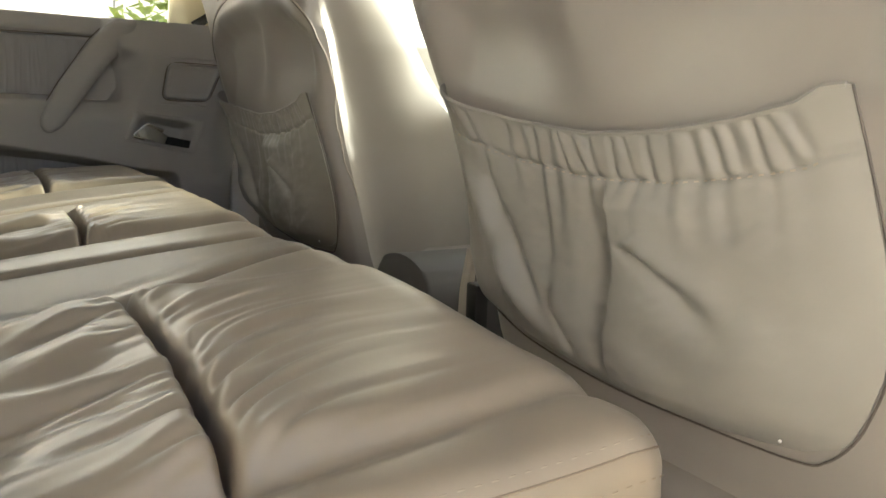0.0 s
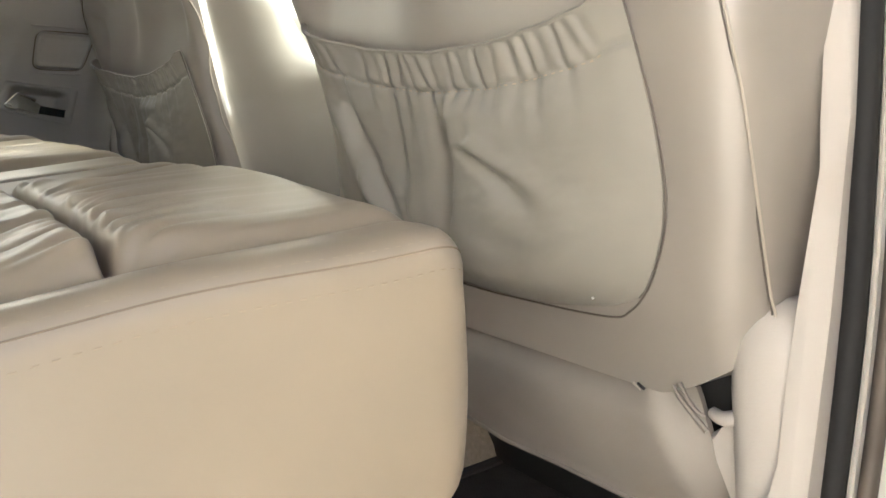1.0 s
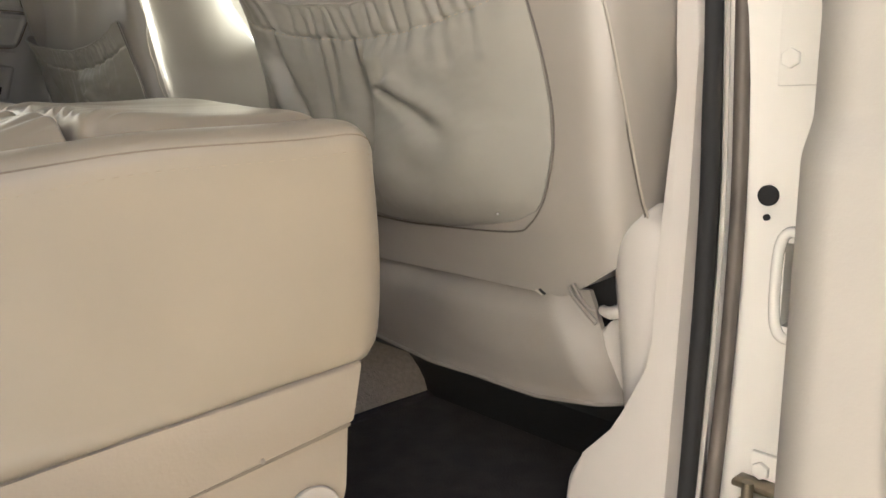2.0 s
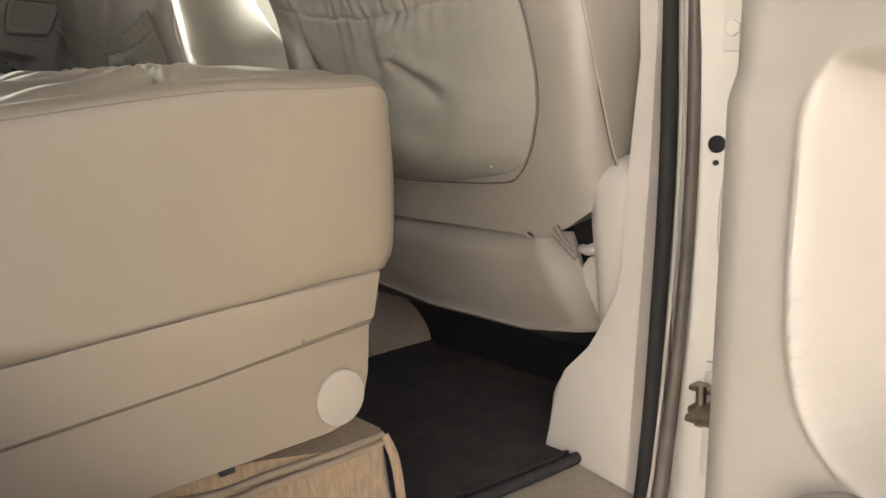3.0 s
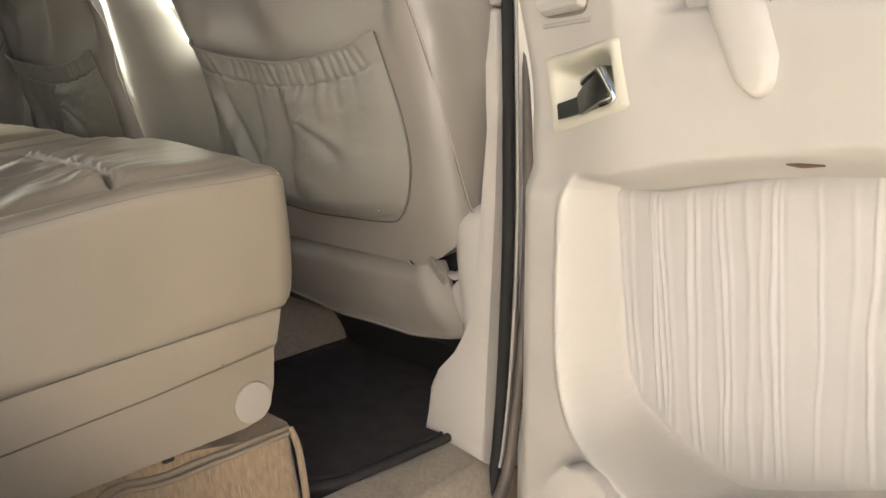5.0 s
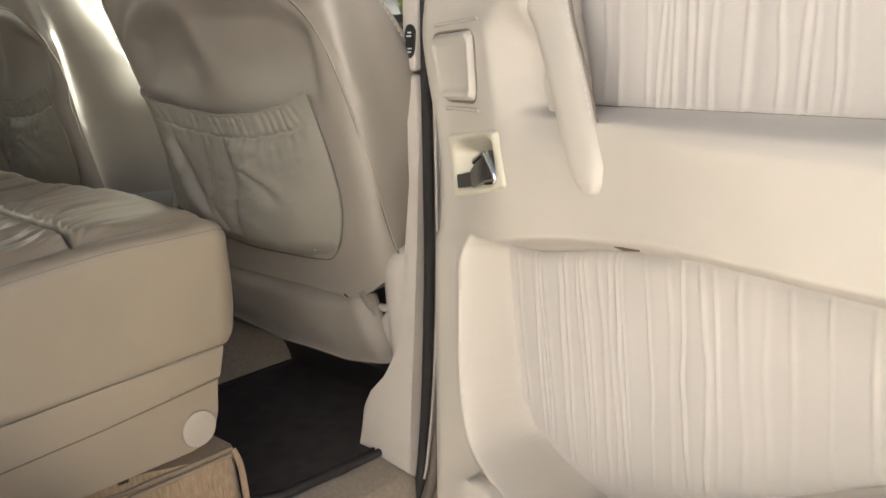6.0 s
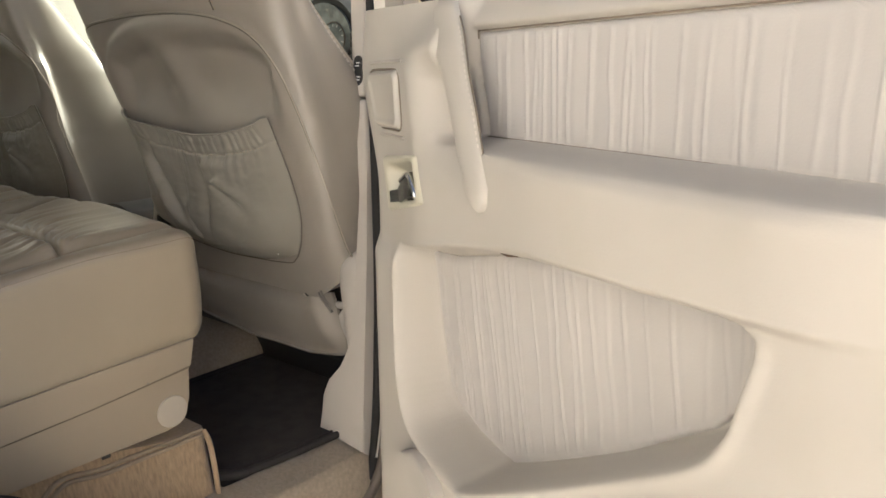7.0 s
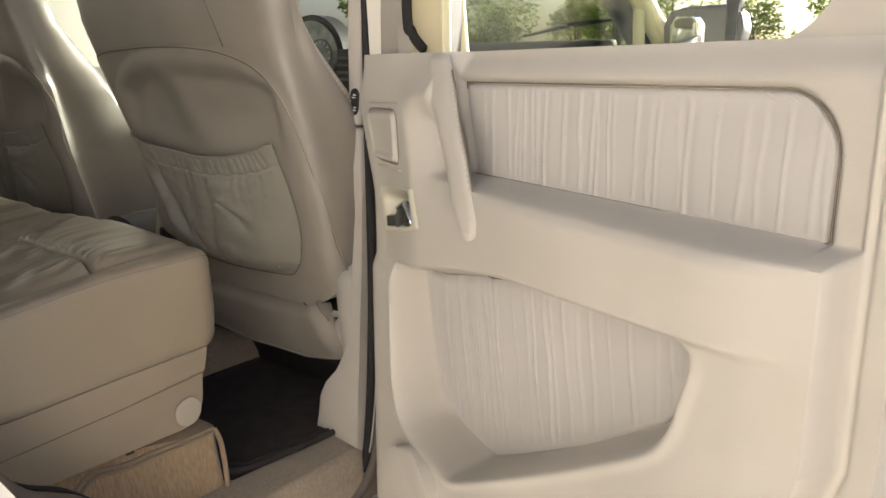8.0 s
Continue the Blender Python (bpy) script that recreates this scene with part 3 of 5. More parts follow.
def upper_sdf(d, z):
    # the fabric field: left edge slants away from the grab handle, rear top corner is round
    dl = 0.147 + 0.02 * S(-z, -1.33, -1.24)
    a = rounded(d, z, 0.10, 0.634, 1.10, 1.343, 0.05)
    return np.maximum(np.maximum(a, dl - d), 1.2305 - z)


def bowl(d, z):
    """1 in the hollow behind the inner handle, 0 outside."""
    a, b = d - 0.044, z - 1.1755
    k = 0.1335 * 0.062 + 0.021 * 0.0195
    u, v = (a * 0.062 + b * 0.0195) / k, (b * 0.1335 - a * 0.021) / k
    return S(0.5 - np.abs(u), 0.07, 0.26) * S(0.5 - np.abs(v), 0.09, 0.36)


def relief(d, z):
    return relief0(d, z) - 0.026 * bowl(np.asarray(d, float), np.asarray(z, float))


def relief0(d, z):
    d, z = np.broadcast_arrays(np.asarray(d, float), np.asarray(z, float))
    n = 0.012 + 0.020 * S(d, -0.03, 0.12) - 0.036 * S(z, 1.30, 1.385) * (0.2 + 0.8 * S(d, -0.04, 0.10)) - 0.010 * S(d, 0.60, 0.68)
    # hollow for the fingers between the grab handle and the ash tray
    dh = np.interp(z, [1.235, 1.318], [0.100, 0.066])
    n -= 0.030 * S(d, dh - 0.012, dh + 0.046) * (1 - S(d, 0.205, 0.225)) * S(z, 1.190, 1.262) * (1 - S(z, 1.288, 1.332))
    # recessed field above the armrest and the padded belt roll over it
    up = S(d, 0.116, 0.148) * S(z, 1.2255, 1.237)
    u = upper_sdf(d, z)
    fld = -0.016 - 0.016 * S(z, 1.349, 1.381) - 0.006 * S(-u, -0.001, 0.003) - 0.006 * bell(u, 0.0028)
    n = n * (1 - up) + fld * up
    # armrest, and the deep scoop with the map pocket under it
    zl = arm_z(d)
    arm = S(z, zl - 0.003, zl + 0.010) * (1 - S(z, 1.214, 1.238))
    n += arm * (0.014 * S(d, 0.20, 0.40)) * (1 - S(d, 0.56, 0.662))
    n += (0.020 + 0.010 * S(d, 0.42, 0.58) - 0.006 * S(d, 0.60, 0.66) - n) * (1 - S(z, zl - 0.020, zl + 0.010)) * (1 - S(d, 0.656, 0.663))
    sd = scoop(d, z)
    n += (scoop_floor(d, z) - n) * S(sd, -0.004, 0.015)
    n += 0.004 * bell(sd + 0.006, 0.006) * (1 - S(z, zl - 0.03, zl))
    # rear border step
    dr = 0.662 - 0.30 * np.clip(1.075 - z, 0, 0.2)
    n -= (n + 0.012) * S(d, dr - 0.004, dr + 0.002) + 0.003 * bell(d - dr - 0.006, 0.003)
    # hinge edge curls away
    e = np.interp(z, HINGE_Z, HINGE_D)
    n -= 0.044 * np.clip((-0.036 - 0.045 * S(z, 1.15, 1.32) - d) / 0.066, 0, 1.2) ** 1.9
    n -= 0.020 * (1 - S(d - e, 0.0, 0.008)) ** 2
    return n


def rear_door(sgn, label):
    door = empty("rear_door", label, "car door", "rear doors")

    def pts(d, z, n):
        d, z, n = np.broadcast_arrays(d, z, n)
        return np.stack([n, sgn * d, z], -1)

    def at(d, z, n=0.0):
        return (float(relief(d, z)) + n, sgn * d, z)

    # moulded trim panel
    zz = np.concatenate([np.linspace(0.42, 0.80, 40), np.linspace(0.803, 1.20, 210), np.linspace(1.2025, 1.25, 28), np.linspace(1.2535, 1.379, 40)])
    w = np.concatenate([np.linspace(0, 0.05, 16), np.linspace(0.054, 0.88, 250), np.linspace(0.883, 1, 64)])
    e = np.interp(zz, HINGE_Z, HINGE_D)
    D = e[:, None] + (0.690 - e[:, None]) * w[None, :]
    Zg = np.broadcast_to(zz[:, None], D.shape)
    panel = slab("trim_panel", pts(D, Zg, relief(D, Zg)), pts(D, Zg, np.minimum(relief(D, Zg) - 0.008, -0.052)), PLASTIC, door)

    # pleated fabric fields
    def pleats(d, z, amp, seed):
        """Soft ridges of gathered fabric, unevenly spaced, wandering a little on their way down."""
        rng = random.Random(seed)
        h = 0.0 * d
        p = 0.0
        while p < 0.66:
            p += rng.choice((0.007, 0.011, 0.016, 0.022, 0.030)) * rng.uniform(0.8, 1.2)
            a, ph, fr, w = rng.uniform(0.35, 1.0), rng.uniform(0, 6), rng.uniform(14, 40), rng.uniform(0.0014, 0.0030)
            line = p + 0.0018 * np.sin(z * fr + ph) + 0.0006 * np.sin(z * fr * 2.7 + 2 * ph)
            h = h + a * (0.75 + 0.25 * np.sin(z * 40 + 3 * ph)) * bell(d - line, w) - 0.35 * a * bell(d - line - 2.2 * w, 1.6 * w)
        return amp * (h + 0.35 * np.sin(d * 90 + 2 * np.sin(d * 37)))

    uu = np.linspace(0, 1, 620)
    vv = np.linspace(0, 1, 40)
    V, U = np.meshgrid(vv, uu, indexing="ij")
    Zt = 1.2315 + (1.3425 - 1.2315) * V
    dl = 0.150 + 0.02 * S(-Zt, -1.33, -1.24)
    over = np.clip((Zt - 1.293) / 0.0496, 0, 1)
    dr = 0.584 + 0.0485 * np.sqrt(1 - over ** 2 * 0.995)
    Df = dl + (dr - dl) * U
    rim = S(np.minimum(np.minimum(U, 1 - U) * 0.46, np.minimum(V, 1 - V) * 0.11), 0, 0.004)
    nf = -0.0255 + 0.0055 * rim + pleats(Df, Zt, 0.0013, 3) * rim
    slab("upper_insert", pts(Df, Zt, nf), pts(Df, Zt, np.full(Df.shape, -0.048)), CLOTH, door, "pleated pale grey fabric field above the armrest")
    border = [(0.170, 1.2350), (0.40, 1.2350), (0.631, 1.2348), (0.6338, 1.238), (0.634, 1.293)]
    border += [(0.584 + 0.05 * math.cos(a), 1.293 + 0.05 * math.sin(a)) for a in np.linspace(0.15, math.pi / 2, 12)] + [(0.40, 1.343), (0.149, 1.343), (0.150, 1.335)]
    tube("insert_seam", [(-0.0198, sgn * d, z) for d, z in border], 0.0009, SEAM, door, "thin dark seam round the fabric field", sides=6)

    Df = 0.028 + (0.537 - 0.028) * U
    zb = lip_z(Df) + 0.009
    zt = arm_z(Df) - 0.010
    Zt = zb + (zt - zb) * V
    rim = S(np.minimum(np.minimum(U, 1 - U) * 0.45, np.minimum(V, 1 - V) * 0.2), 0, 0.007)
    nf = np.maximum(scoop_floor(Df, Zt) + 0.0020, relief(Df, Zt) - 0.004) + 0.0025 * rim + pleats(Df, Zt, 0.0013, 8) * rim
    slab("lower_insert", pts(Df, Zt, nf), pts(Df, Zt, scoop_floor(Df, Zt) - 0.006), CLOTH, door, "pleated pale grey fabric field of the map pocket")

    # grab handle: a padded arch, broad at the top, that narrows to a round end on the armrest
    hz = [1.170, 1.173, 1.180, 1.194, 1.22, 1.26, 1.30, 1.318, 1.335, 1.37, 1.378]
    inner = [0.240, 0.232, 0.222, 0.211, 0.192, 0.165, 0.133, 0.112, 0.096, 0.082, 0.080]
    outer = [0.246, 0.252, 0.2565, 0.2575, 0.2480, 0.2240, 0.1960, 0.1840, 0.1720, 0.1390, 0.1260]
    face = [0.0375, 0.0400, 0.0415, 0.0410, 0.0380, 0.0315, 0.0240, 0.0195, 0.0145, 0.0040, -0.0040]
    zs = np.concatenate([np.linspace(1.170, 1.194, 16), np.linspace(1.197, 1.3778, 54)])
    hv, edge_line = [], []
    for z in zs:
        a, b, f = (float(np.interp(z, hz, q)) for q in (inner, outer, face))
        thick = 0.014 + 0.004 * float(S(z, 1.19, 1.24))
        for q in np.linspace(0, 2 * math.pi, 28, endpoint=False):
            cq, sq = math.copysign(abs(math.cos(q)) ** (0.55 if math.cos(q) > 0 else 0.8), math.cos(q)), math.copysign(abs(math.sin(q)) ** 0.75, math.sin(q))
            n = f - thick + thick * sq
            under = 2.0 * max(0.0, f - n - 0.007) if cq > -0.8 else 0.0
            hv.append((n, sgn * ((a + b) / 2 + (b - a) / 2 * cq - under), z))
        edge_line.append((f - 0.0020, sgn * (b - 0.0030), z))
    hf = grid_faces(len(zs), 28, 0, True) + [tuple(range(28)), tuple(range((len(zs) - 1) * 28, len(zs) * 28))]
    mesh_object("grab_handle", hv, hf, PLASTIC, door, "moulded grab handle with stitched edge")
    stitches("stitching", edge_line[26:62], (0.7, sgn * 0.7, 0), PALE_THREAD, door, length=0.004, gap=0.003, width=0.0009)
    tube("handle_seam", [(n - 0.0030, y + sgn * 0.0026, z) for n, y, z in edge_line[24:64]], 0.0010, SEAM, door, sides=5)

    if sgn > 0:
        tube("scuff", [at(0.252, 1.1300, -0.0004), at(0.264, 1.1312, -0.0004), at(0.277, 1.1317, -0.0004)], np.array([0.0010, 0.0028, 0.0012]), SCUFF, panel, "brown scuff under the armrest", sides=6)

    # ash tray lid
    def patch(name, corners, lift, mat, parent, label, base=relief, n=34, m=28, dish=0.0, corner=0.013):
        V, U = np.meshgrid(np.linspace(0, 1, m), np.linspace(0, 1, n), indexing="ij")
        (a, b), (c, f), (g, h), (k, l) = corners  # tl, tr, br, bl
        d = (a * (1 - U) + c * U) * V + (k * (1 - U) + g * U) * (1 - V)
        z = (b * (1 - U) + f * U) * V + (l * (1 - U) + h * U) * (1 - V)
        p, q, R = np.minimum(U, 1 - U) * 0.11, np.minimum(V, 1 - V) * 0.070, corner
        r = np.where((p < R) & (q < R), R - np.hypot(R - p, R - q), np.minimum(p, q))
        s = base(d, z)
        nn = s + lift * S(r, 0.0, 0.0045) - dish * S(r, 0.0085, 0.012) - 0.0008
        return slab(name, pts(d, z, nn), pts(d, z, s - 0.03), mat, parent, label)

    lid = patch("ashtray_lid", [(-0.068, 1.303), (0.036, 1.306), (0.050, 1.236), (-0.038, 1.234)], 0.0085, PLASTIC, door, "raised ashtray lid", dish=0.0022)
    for dz, z0 in ((0.009, 1.3045), (-0.008, 1.2345)):
        tube("groove", [at(-0.062 if dz > 0 else -0.034, z0 + dz, 0.0002), at(0.0, z0 + dz + 0.001, 0.0002), at(0.045 if dz > 0 else 0.055, z0 + dz + 0.001, 0.0002)], 0.0018, PILLAR_PLASTIC, lid)
    ring = []
    for q in np.linspace(0, 2 * math.pi, 64, endpoint=False):
        u, v = (0.5 + 0.515 * math.copysign(abs(f) ** 0.35, f) for f in (math.cos(q), math.sin(q)))
        d = (-0.068 * (1 - u) + 0.036 * u) * v + (-0.038 * (1 - u) + 0.050 * u) * (1 - v)
        ring.append(at(d, 1.235 + 0.0695 * v, -0.0002))
    # dark cord stands in for the shade round the raised lid
    tube("lid_gap", ring, 0.0015, SEAM, lid, "thin dark cord drawn as the shade round the lid", closed=True, sides=5)
    bez = patch("handle_bezel", [(-0.032, 1.200), (0.101, 1.213), (0.121, 1.159), (-0.013, 1.130)], 0.004, BEZEL if sgn > 0 else PLASTIC, door, "pale cream bezel and bowl of the inner handle", n=48, m=36, corner=0.006)
    # chromed pull lever
    patch("lever", [(-0.004, 1.159), (0.050, 1.169), (0.056, 1.153), (-0.001, 1.143)], 0.0045, DARK_CHROME, bez, "dark worn chrome pull lever", base=relief0, n=24, m=14, corner=0.006)
    # greyer chrome on the near door, brighter on the far one
    patch("paddle", [(0.040, 1.168), (0.078, 1.191), (0.104, 1.168), (0.046, 1.149)], 0.0060, GREY_CHROME if sgn > 0 else CHROME, bez, "bright chrome finger paddle of the lever", base=relief0, n=24, m=18, corner=0.008)
    rimline = [(float(relief0(d, z)) + 0.0030, sgn * d, z) for d, z in ((0.050, 1.1775), (0.066, 1.1835), (0.080, 1.188), (0.092, 1.179), (0.103, 1.167), (0.085, 1.1615))]
    tube("lever_rim", curve(rimline, 20), 0.0034, CHROME, bez, "bright chrome edge of the lever")

    # speaker cover low on the hinge side
    ang = np.linspace(0, 2 * math.pi, 40, endpoint=False)
    cover = [(sgn * (0.085 + 0.066 * math.cos(q)), 0.768 + 0.076 * math.sin(q)) for q in ang]
    prism("speaker_cover", cover, 0, 0.006, 0.0375, PLASTIC, door, "raised round speaker cover", bevel=0.006, seg=3)

    # window frame, glass and painted shell
    def bar(name, ring, n0, n1, mat, label="", bevel=0.004):
        prism(name, [(sgn * d, z) for d, z in ring], 0, n0, n1, mat, door, label, bevel=bevel, seg=3)

    bar("front_frame_trim", [(-0.142, 1.372), (-0.075, 1.372), (-0.088, 1.42), (-0.092, 1.80), (-0.135, 1.80)], -0.075, -0.045, PLASTIC)
    tube("glass_seal", curve([(-0.060, sgn * -0.082, 1.80), (-0.060, sgn * -0.080, 1.46), (-0.062, sgn * -0.066, 1.41), (-0.065, sgn * -0.030, 1.383)], 24), 0.009, RUBBER, door, "black rubber glass channel")
    bar("front_frame", [(-0.075, 1.360), (0.020, 1.360), (0.014, 1.42), (0.010, 1.80), (-0.075, 1.80)], -0.078, -0.063, CREAM)
    bar("rear_frame", [tuple(q) for q in curve([(0.535, 1.3735), (0.565, 1.377), (0.588, 1.388), (0.606, 1.408), (0.622, 1.44), (0.640, 1.51), (0.670, 1.80)], 26)] + [(0.740, 1.80), (0.728, 1.50), (0.700, 1.36), (0.684, 1.30), (0.640, 1.366)], -0.060, -0.036, PLASTIC, bevel=0.006)
    bar("belt_strip", [(0.015, 1.358), (0.60, 1.358), (0.60, 1.378), (0.015, 1.376)], -0.105, -0.072, CREAM)
    g = slab("glass", pts(*np.meshgrid(np.linspace(0.014, 0.665, 6), np.linspace(1.36, 1.795, 6)), -0.0665), pts(*np.meshgrid(np.linspace(0.014, 0.665, 6), np.linspace(1.36, 1.795, 6)), -0.0700), GLASS, door, "clear side window glass")
    bar("outer_shell", [(-0.085, 0.40), (0.735, 0.40), (0.735, 1.30), (0.728, 1.365), (-0.105, 1.365)], -0.150, -0.079, WHITE, bevel=0.010)
    bar("top_rail", [(-0.142, 1.79), (0.74, 1.79), (0.72, 1.83), (-0.13, 1.83)], -0.10, -0.05, CREAM)
    return door


right_door = rear_door(1, "open white rear door with pale plastic and pleated fabric lining")
right_door.matrix_basis = pose(0.894, -0.005, 0, 0, 0, -112)
left_door = rear_door(-1, "closed far rear door with pale plastic and fabric lining")
left_door.location = (-0.73, -0.01, -0.01)


# ---- front seats ----
XC = 0.382


def back_y(z):
    z = np.asarray(z, float)
    return 0.040 + (1.238 - z) * 0.25 + 0.10 * np.maximum(0.99 - z, 0)


def soft_edge(q):
    q = np.clip(q, 0, 1)
    return q * (2 - q)


LEFT_Z, LEFT_W = [0.93, 1.02, 1.10, 1.17, 1.24, 1.31, 1.38, 1.45, 1.50, 1.58], [0.222, 0.222, 0.226, 0.240, 0.264, 0.286, 0.302, 0.316, 0.310, 0.25]


EDGE_Z, EDGE_W = [0.93, 1.05, 1.165, 1.25, 1.31, 1.36, 1.42, 1.58], [0.222, 0.222, 0.217, 0.226, 0.232, 0.226, 0.215, 0.20]


def front_seat(label, deep=0.0):
    seat = empty("front_seat", label, "car seat", "front seats")
    rows = np.concatenate([np.linspace(0, 0.1, 10), np.linspace(0.115, 0.88, 70), np.linspace(0.89, 1, 14)])
    # profile round the back: 0 at the front edge of one flank, 1 at the other
    xs = np.concatenate([np.linspace(-1, -0.86, 8), np.linspace(-0.84, 0.84, 70), np.linspace(0.86, 1, 8)])
    P = []
    for r in rows:
        line = []
        side_n = 26 if deep else 8
        z = 0.93 + 0.65 * r
        hw = 0.272 + 0.006 * S(z, 0.95, 1.15) - 0.012 * S(z, 1.2, 1.45) + 0.010 * bell(z - 1.46, 0.05) - 0.06 * S(z, 1.48, 1.58) ** 2
        hl = float(np.interp(z, LEFT_Z, LEFT_W))
        hb = float(np.interp(z, EDGE_Z, EDGE_W)) if deep else hl
        top = S(z, 1.50, 1.58)
        yf = np.interp(z, [0.93, 1.0, 1.1, 1.2, 1.26, 1.32, 1.396, 1.46, 1.58], [0.30, 0.30, 0.275, 0.235, 0.198, 0.142, 0.072, 0.018, -0.01]) + deep * float(S(z, 1.15, 1.36))
        yb = float(back_y(z)) + 0.05 * top ** 2
        roll = 0.013 * (1 - float(S(z, 1.30, 1.39))) if deep else 0.0  # padded edge roll of the back panel
        yf = max(yf, yb + 0.045)
        if deep:
            yf, hl = yf + 0.36 * (hl - hb) + 0.085 * (1 - float(S(z, 1.12, 1.28))), hb + 0.25 * (hl - hb)
        for k in range(side_n):
            t = k / side_n
            behind = (yf - yb - 0.03) * (1 - t)
            tuck = roll * (float(S(behind, 0.0, 0.022)) - 0.75 * float(S(behind, 0.025, 0.13)))
            line.append((XC - hb - (hl - hb) * (1 - t) + tuck + 0.012 * (1 - t) ** 2 - 0.006 * math.sin(math.pi * min(t * 1.2, 1)), yf + (yb + 0.03 - yf) * t, z))
        for x in xs:
            ed = max(0.0, abs(x) - 0.84) / 0.16
            y = yb + 0.034 * (1 - math.sqrt(max(0, 1 - ed * ed)))
            line.append((XC + x * (hb if x < 0 else hw), y, z))
        for k in range(1, side_n + 1):
            t = k / side_n
            line.append((XC + hw + 0.014 * math.sin(math.pi * min((1 - t) * 1.2, 1)), yb + 0.034 + (yf - yb - 0.034) * t, z))
        for k in range(1, 14):
            t = k / 14
            line.append((XC + (hw + (-hl - hw) * t), yf + 0.055 * math.sin(math.pi * t) ** 0.7, z))
        P.append(line)
    P = np.array(P)
    x, z = P[..., 0], P[..., 2]
    onback = (P[..., 1] < back_y(z) + 0.028) & (z < 1.46)
    seam_z = np.interp(np.abs(x - XC), [0, 0.10, 0.16, 0.21, 0.245, 0.262, 0.27], [1.400, 1.397, 1.388, 1.365, 1.330, 1.270, 1.20])
    dip = S(np.minimum(seam_z - z, 0.255 - np.abs(x - XC)), 0.022, 0.062) * S(z, 1.19, 1.30)
    hollow = 0.024 * dip - 0.016 * bell(x - (0.325 + (1.34 - z) * 0.45), 0.045) * dip
    P[..., 1] += np.where(onback, hollow + 0.0035 * bell(z - seam_z, 0.008) + 0.003 * bell(x - XC - 0.02, 0.2) * bell(z - 0.955, 0.02), 0)
    P[..., 1] += np.where(onback, 0.0022 * wob(x * 9, z * 9, 2.0), 0)
    # lower outer corner is cut away above the recliner, hem dips a little
    cut = np.clip((x - 0.570) / 0.09, 0, 1)
    lift = 0.060 * cut ** 1.3 * (1 - S(z, 0.93, 1.12)) * (1 - S(P[..., 1], 0.165, 0.20))
    P[..., 2] += lift
    r, c, _ = P.shape
    f = grid_faces(r, c, 0, True) + [tuple(range(c)), tuple(range((r - 1) * c, r * c))]
    mesh_object("backrest", P.reshape(-1, 3), f, SEAT_LEATHER, seat)

    # stitched edge where the flank meets the front of the seat
    k = side_n + len(xs) + side_n - 2
    seam_rows = [i for i in range(r) if 1.18 < P[i, k, 2] < 1.53]
    stitches("flank_stitching", P[seam_rows, k] + np.array([0.0012, 0, 0]), (1, 0, 0), PALE_THREAD, seat, length=0.0055, gap=0.0035, width=0.0016)
    # pale piping, thickened to imitate the rim lit through the windshield
    tube("flank_piping", P[seam_rows, k + 1] + np.array([0.0008, 0, 0]), 0.0030, PALE_PIPING, seat, sides=6)

    # pale piping along the edge of the rear panel
    arch = [(-0.272, 1.29), (-0.283, 1.335), (-0.272, 1.386), (-0.15, 1.399), (-0.03, 1.401), (0.09, 1.393), (0.170, 1.374), (0.214, 1.349), (0.242, 1.312), (0.258, 1.255), (0.268, 1.18), (0.272, 1.12), (0.2735, 1.06), (0.2735, 0.995)]
    if deep:
        arch[:4] = [(-0.2215, 1.08), (-0.217, 1.165), (-0.226, 1.25), (-0.229, 1.31), (-0.214, 1.355), (-0.175, 1.386), (-0.11, 1.398)]
    pip = []
    for dx, zz in curve(arch, 90):
        hw = 0.272 + 0.006 * float(S(zz, 0.95, 1.15)) - 0.012 * float(S(zz, 1.2, 1.45))
        hw = float(np.interp(zz, EDGE_Z if deep else LEFT_Z, EDGE_W if deep else LEFT_W)) if dx < 0 else hw
        ed = max(0.0, min(abs(dx) / hw, 1) - 0.84) / 0.16
        pip.append((XC + dx * 1.003, float(back_y(zz)) + 0.034 * (1 - math.sqrt(max(0, 1 - min(ed, 1) ** 2))) - 0.0008, zz))
    tube("piping", pip, 0.0011, PALE_PIPING, seat, "pale piping round the back panel", sides=6)
    # dark cord that stands in for the shade along the piping's inner side
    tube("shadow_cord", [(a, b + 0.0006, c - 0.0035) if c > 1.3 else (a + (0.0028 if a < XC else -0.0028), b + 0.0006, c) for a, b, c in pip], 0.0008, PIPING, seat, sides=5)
    up = [(0.11, float(back_y(q)) - 0.0005 + 0.05 * float(S(q, 1.50, 1.58)) ** 2, q) for q in np.linspace(1.395, 1.57, 14)]
    tube("panel_seam", [(XC + a + 0.02 - (c - 1.4) * 0.25, b, c) for a, b, c in up], 0.0008, PIPING, seat, sides=5)
    stitches("seam_stitching", [(XC + a + 0.026 - (c - 1.4) * 0.25, b - 0.0008, c) for a, b, c in up], (0, -1, -0.2), THREAD, seat)

    # gathered map pocket
    U, V = np.meshgrid(np.linspace(0, 1, 260), np.linspace(0, 1, 110))
    tz = np.interp(U, [0, 0.04, 0.10, 0.18, 0.28, 0.5, 0.68, 0.82, 0.92, 0.96, 1.0], [1.243, 1.239, 1.229, 1.219, 1.210, 1.202, 1.206, 1.216, 1.225, 1.234, 1.236])
    bz = np.interp(U, [0, 0.08, 0.25, 0.45, 0.65, 0.80, 0.90, 0.96, 1.0], [1.050, 1.018, 0.998, 0.987, 0.985, 0.988, 0.994, 1.001, 1.012])
    Zp = tz + (bz - tz) * V
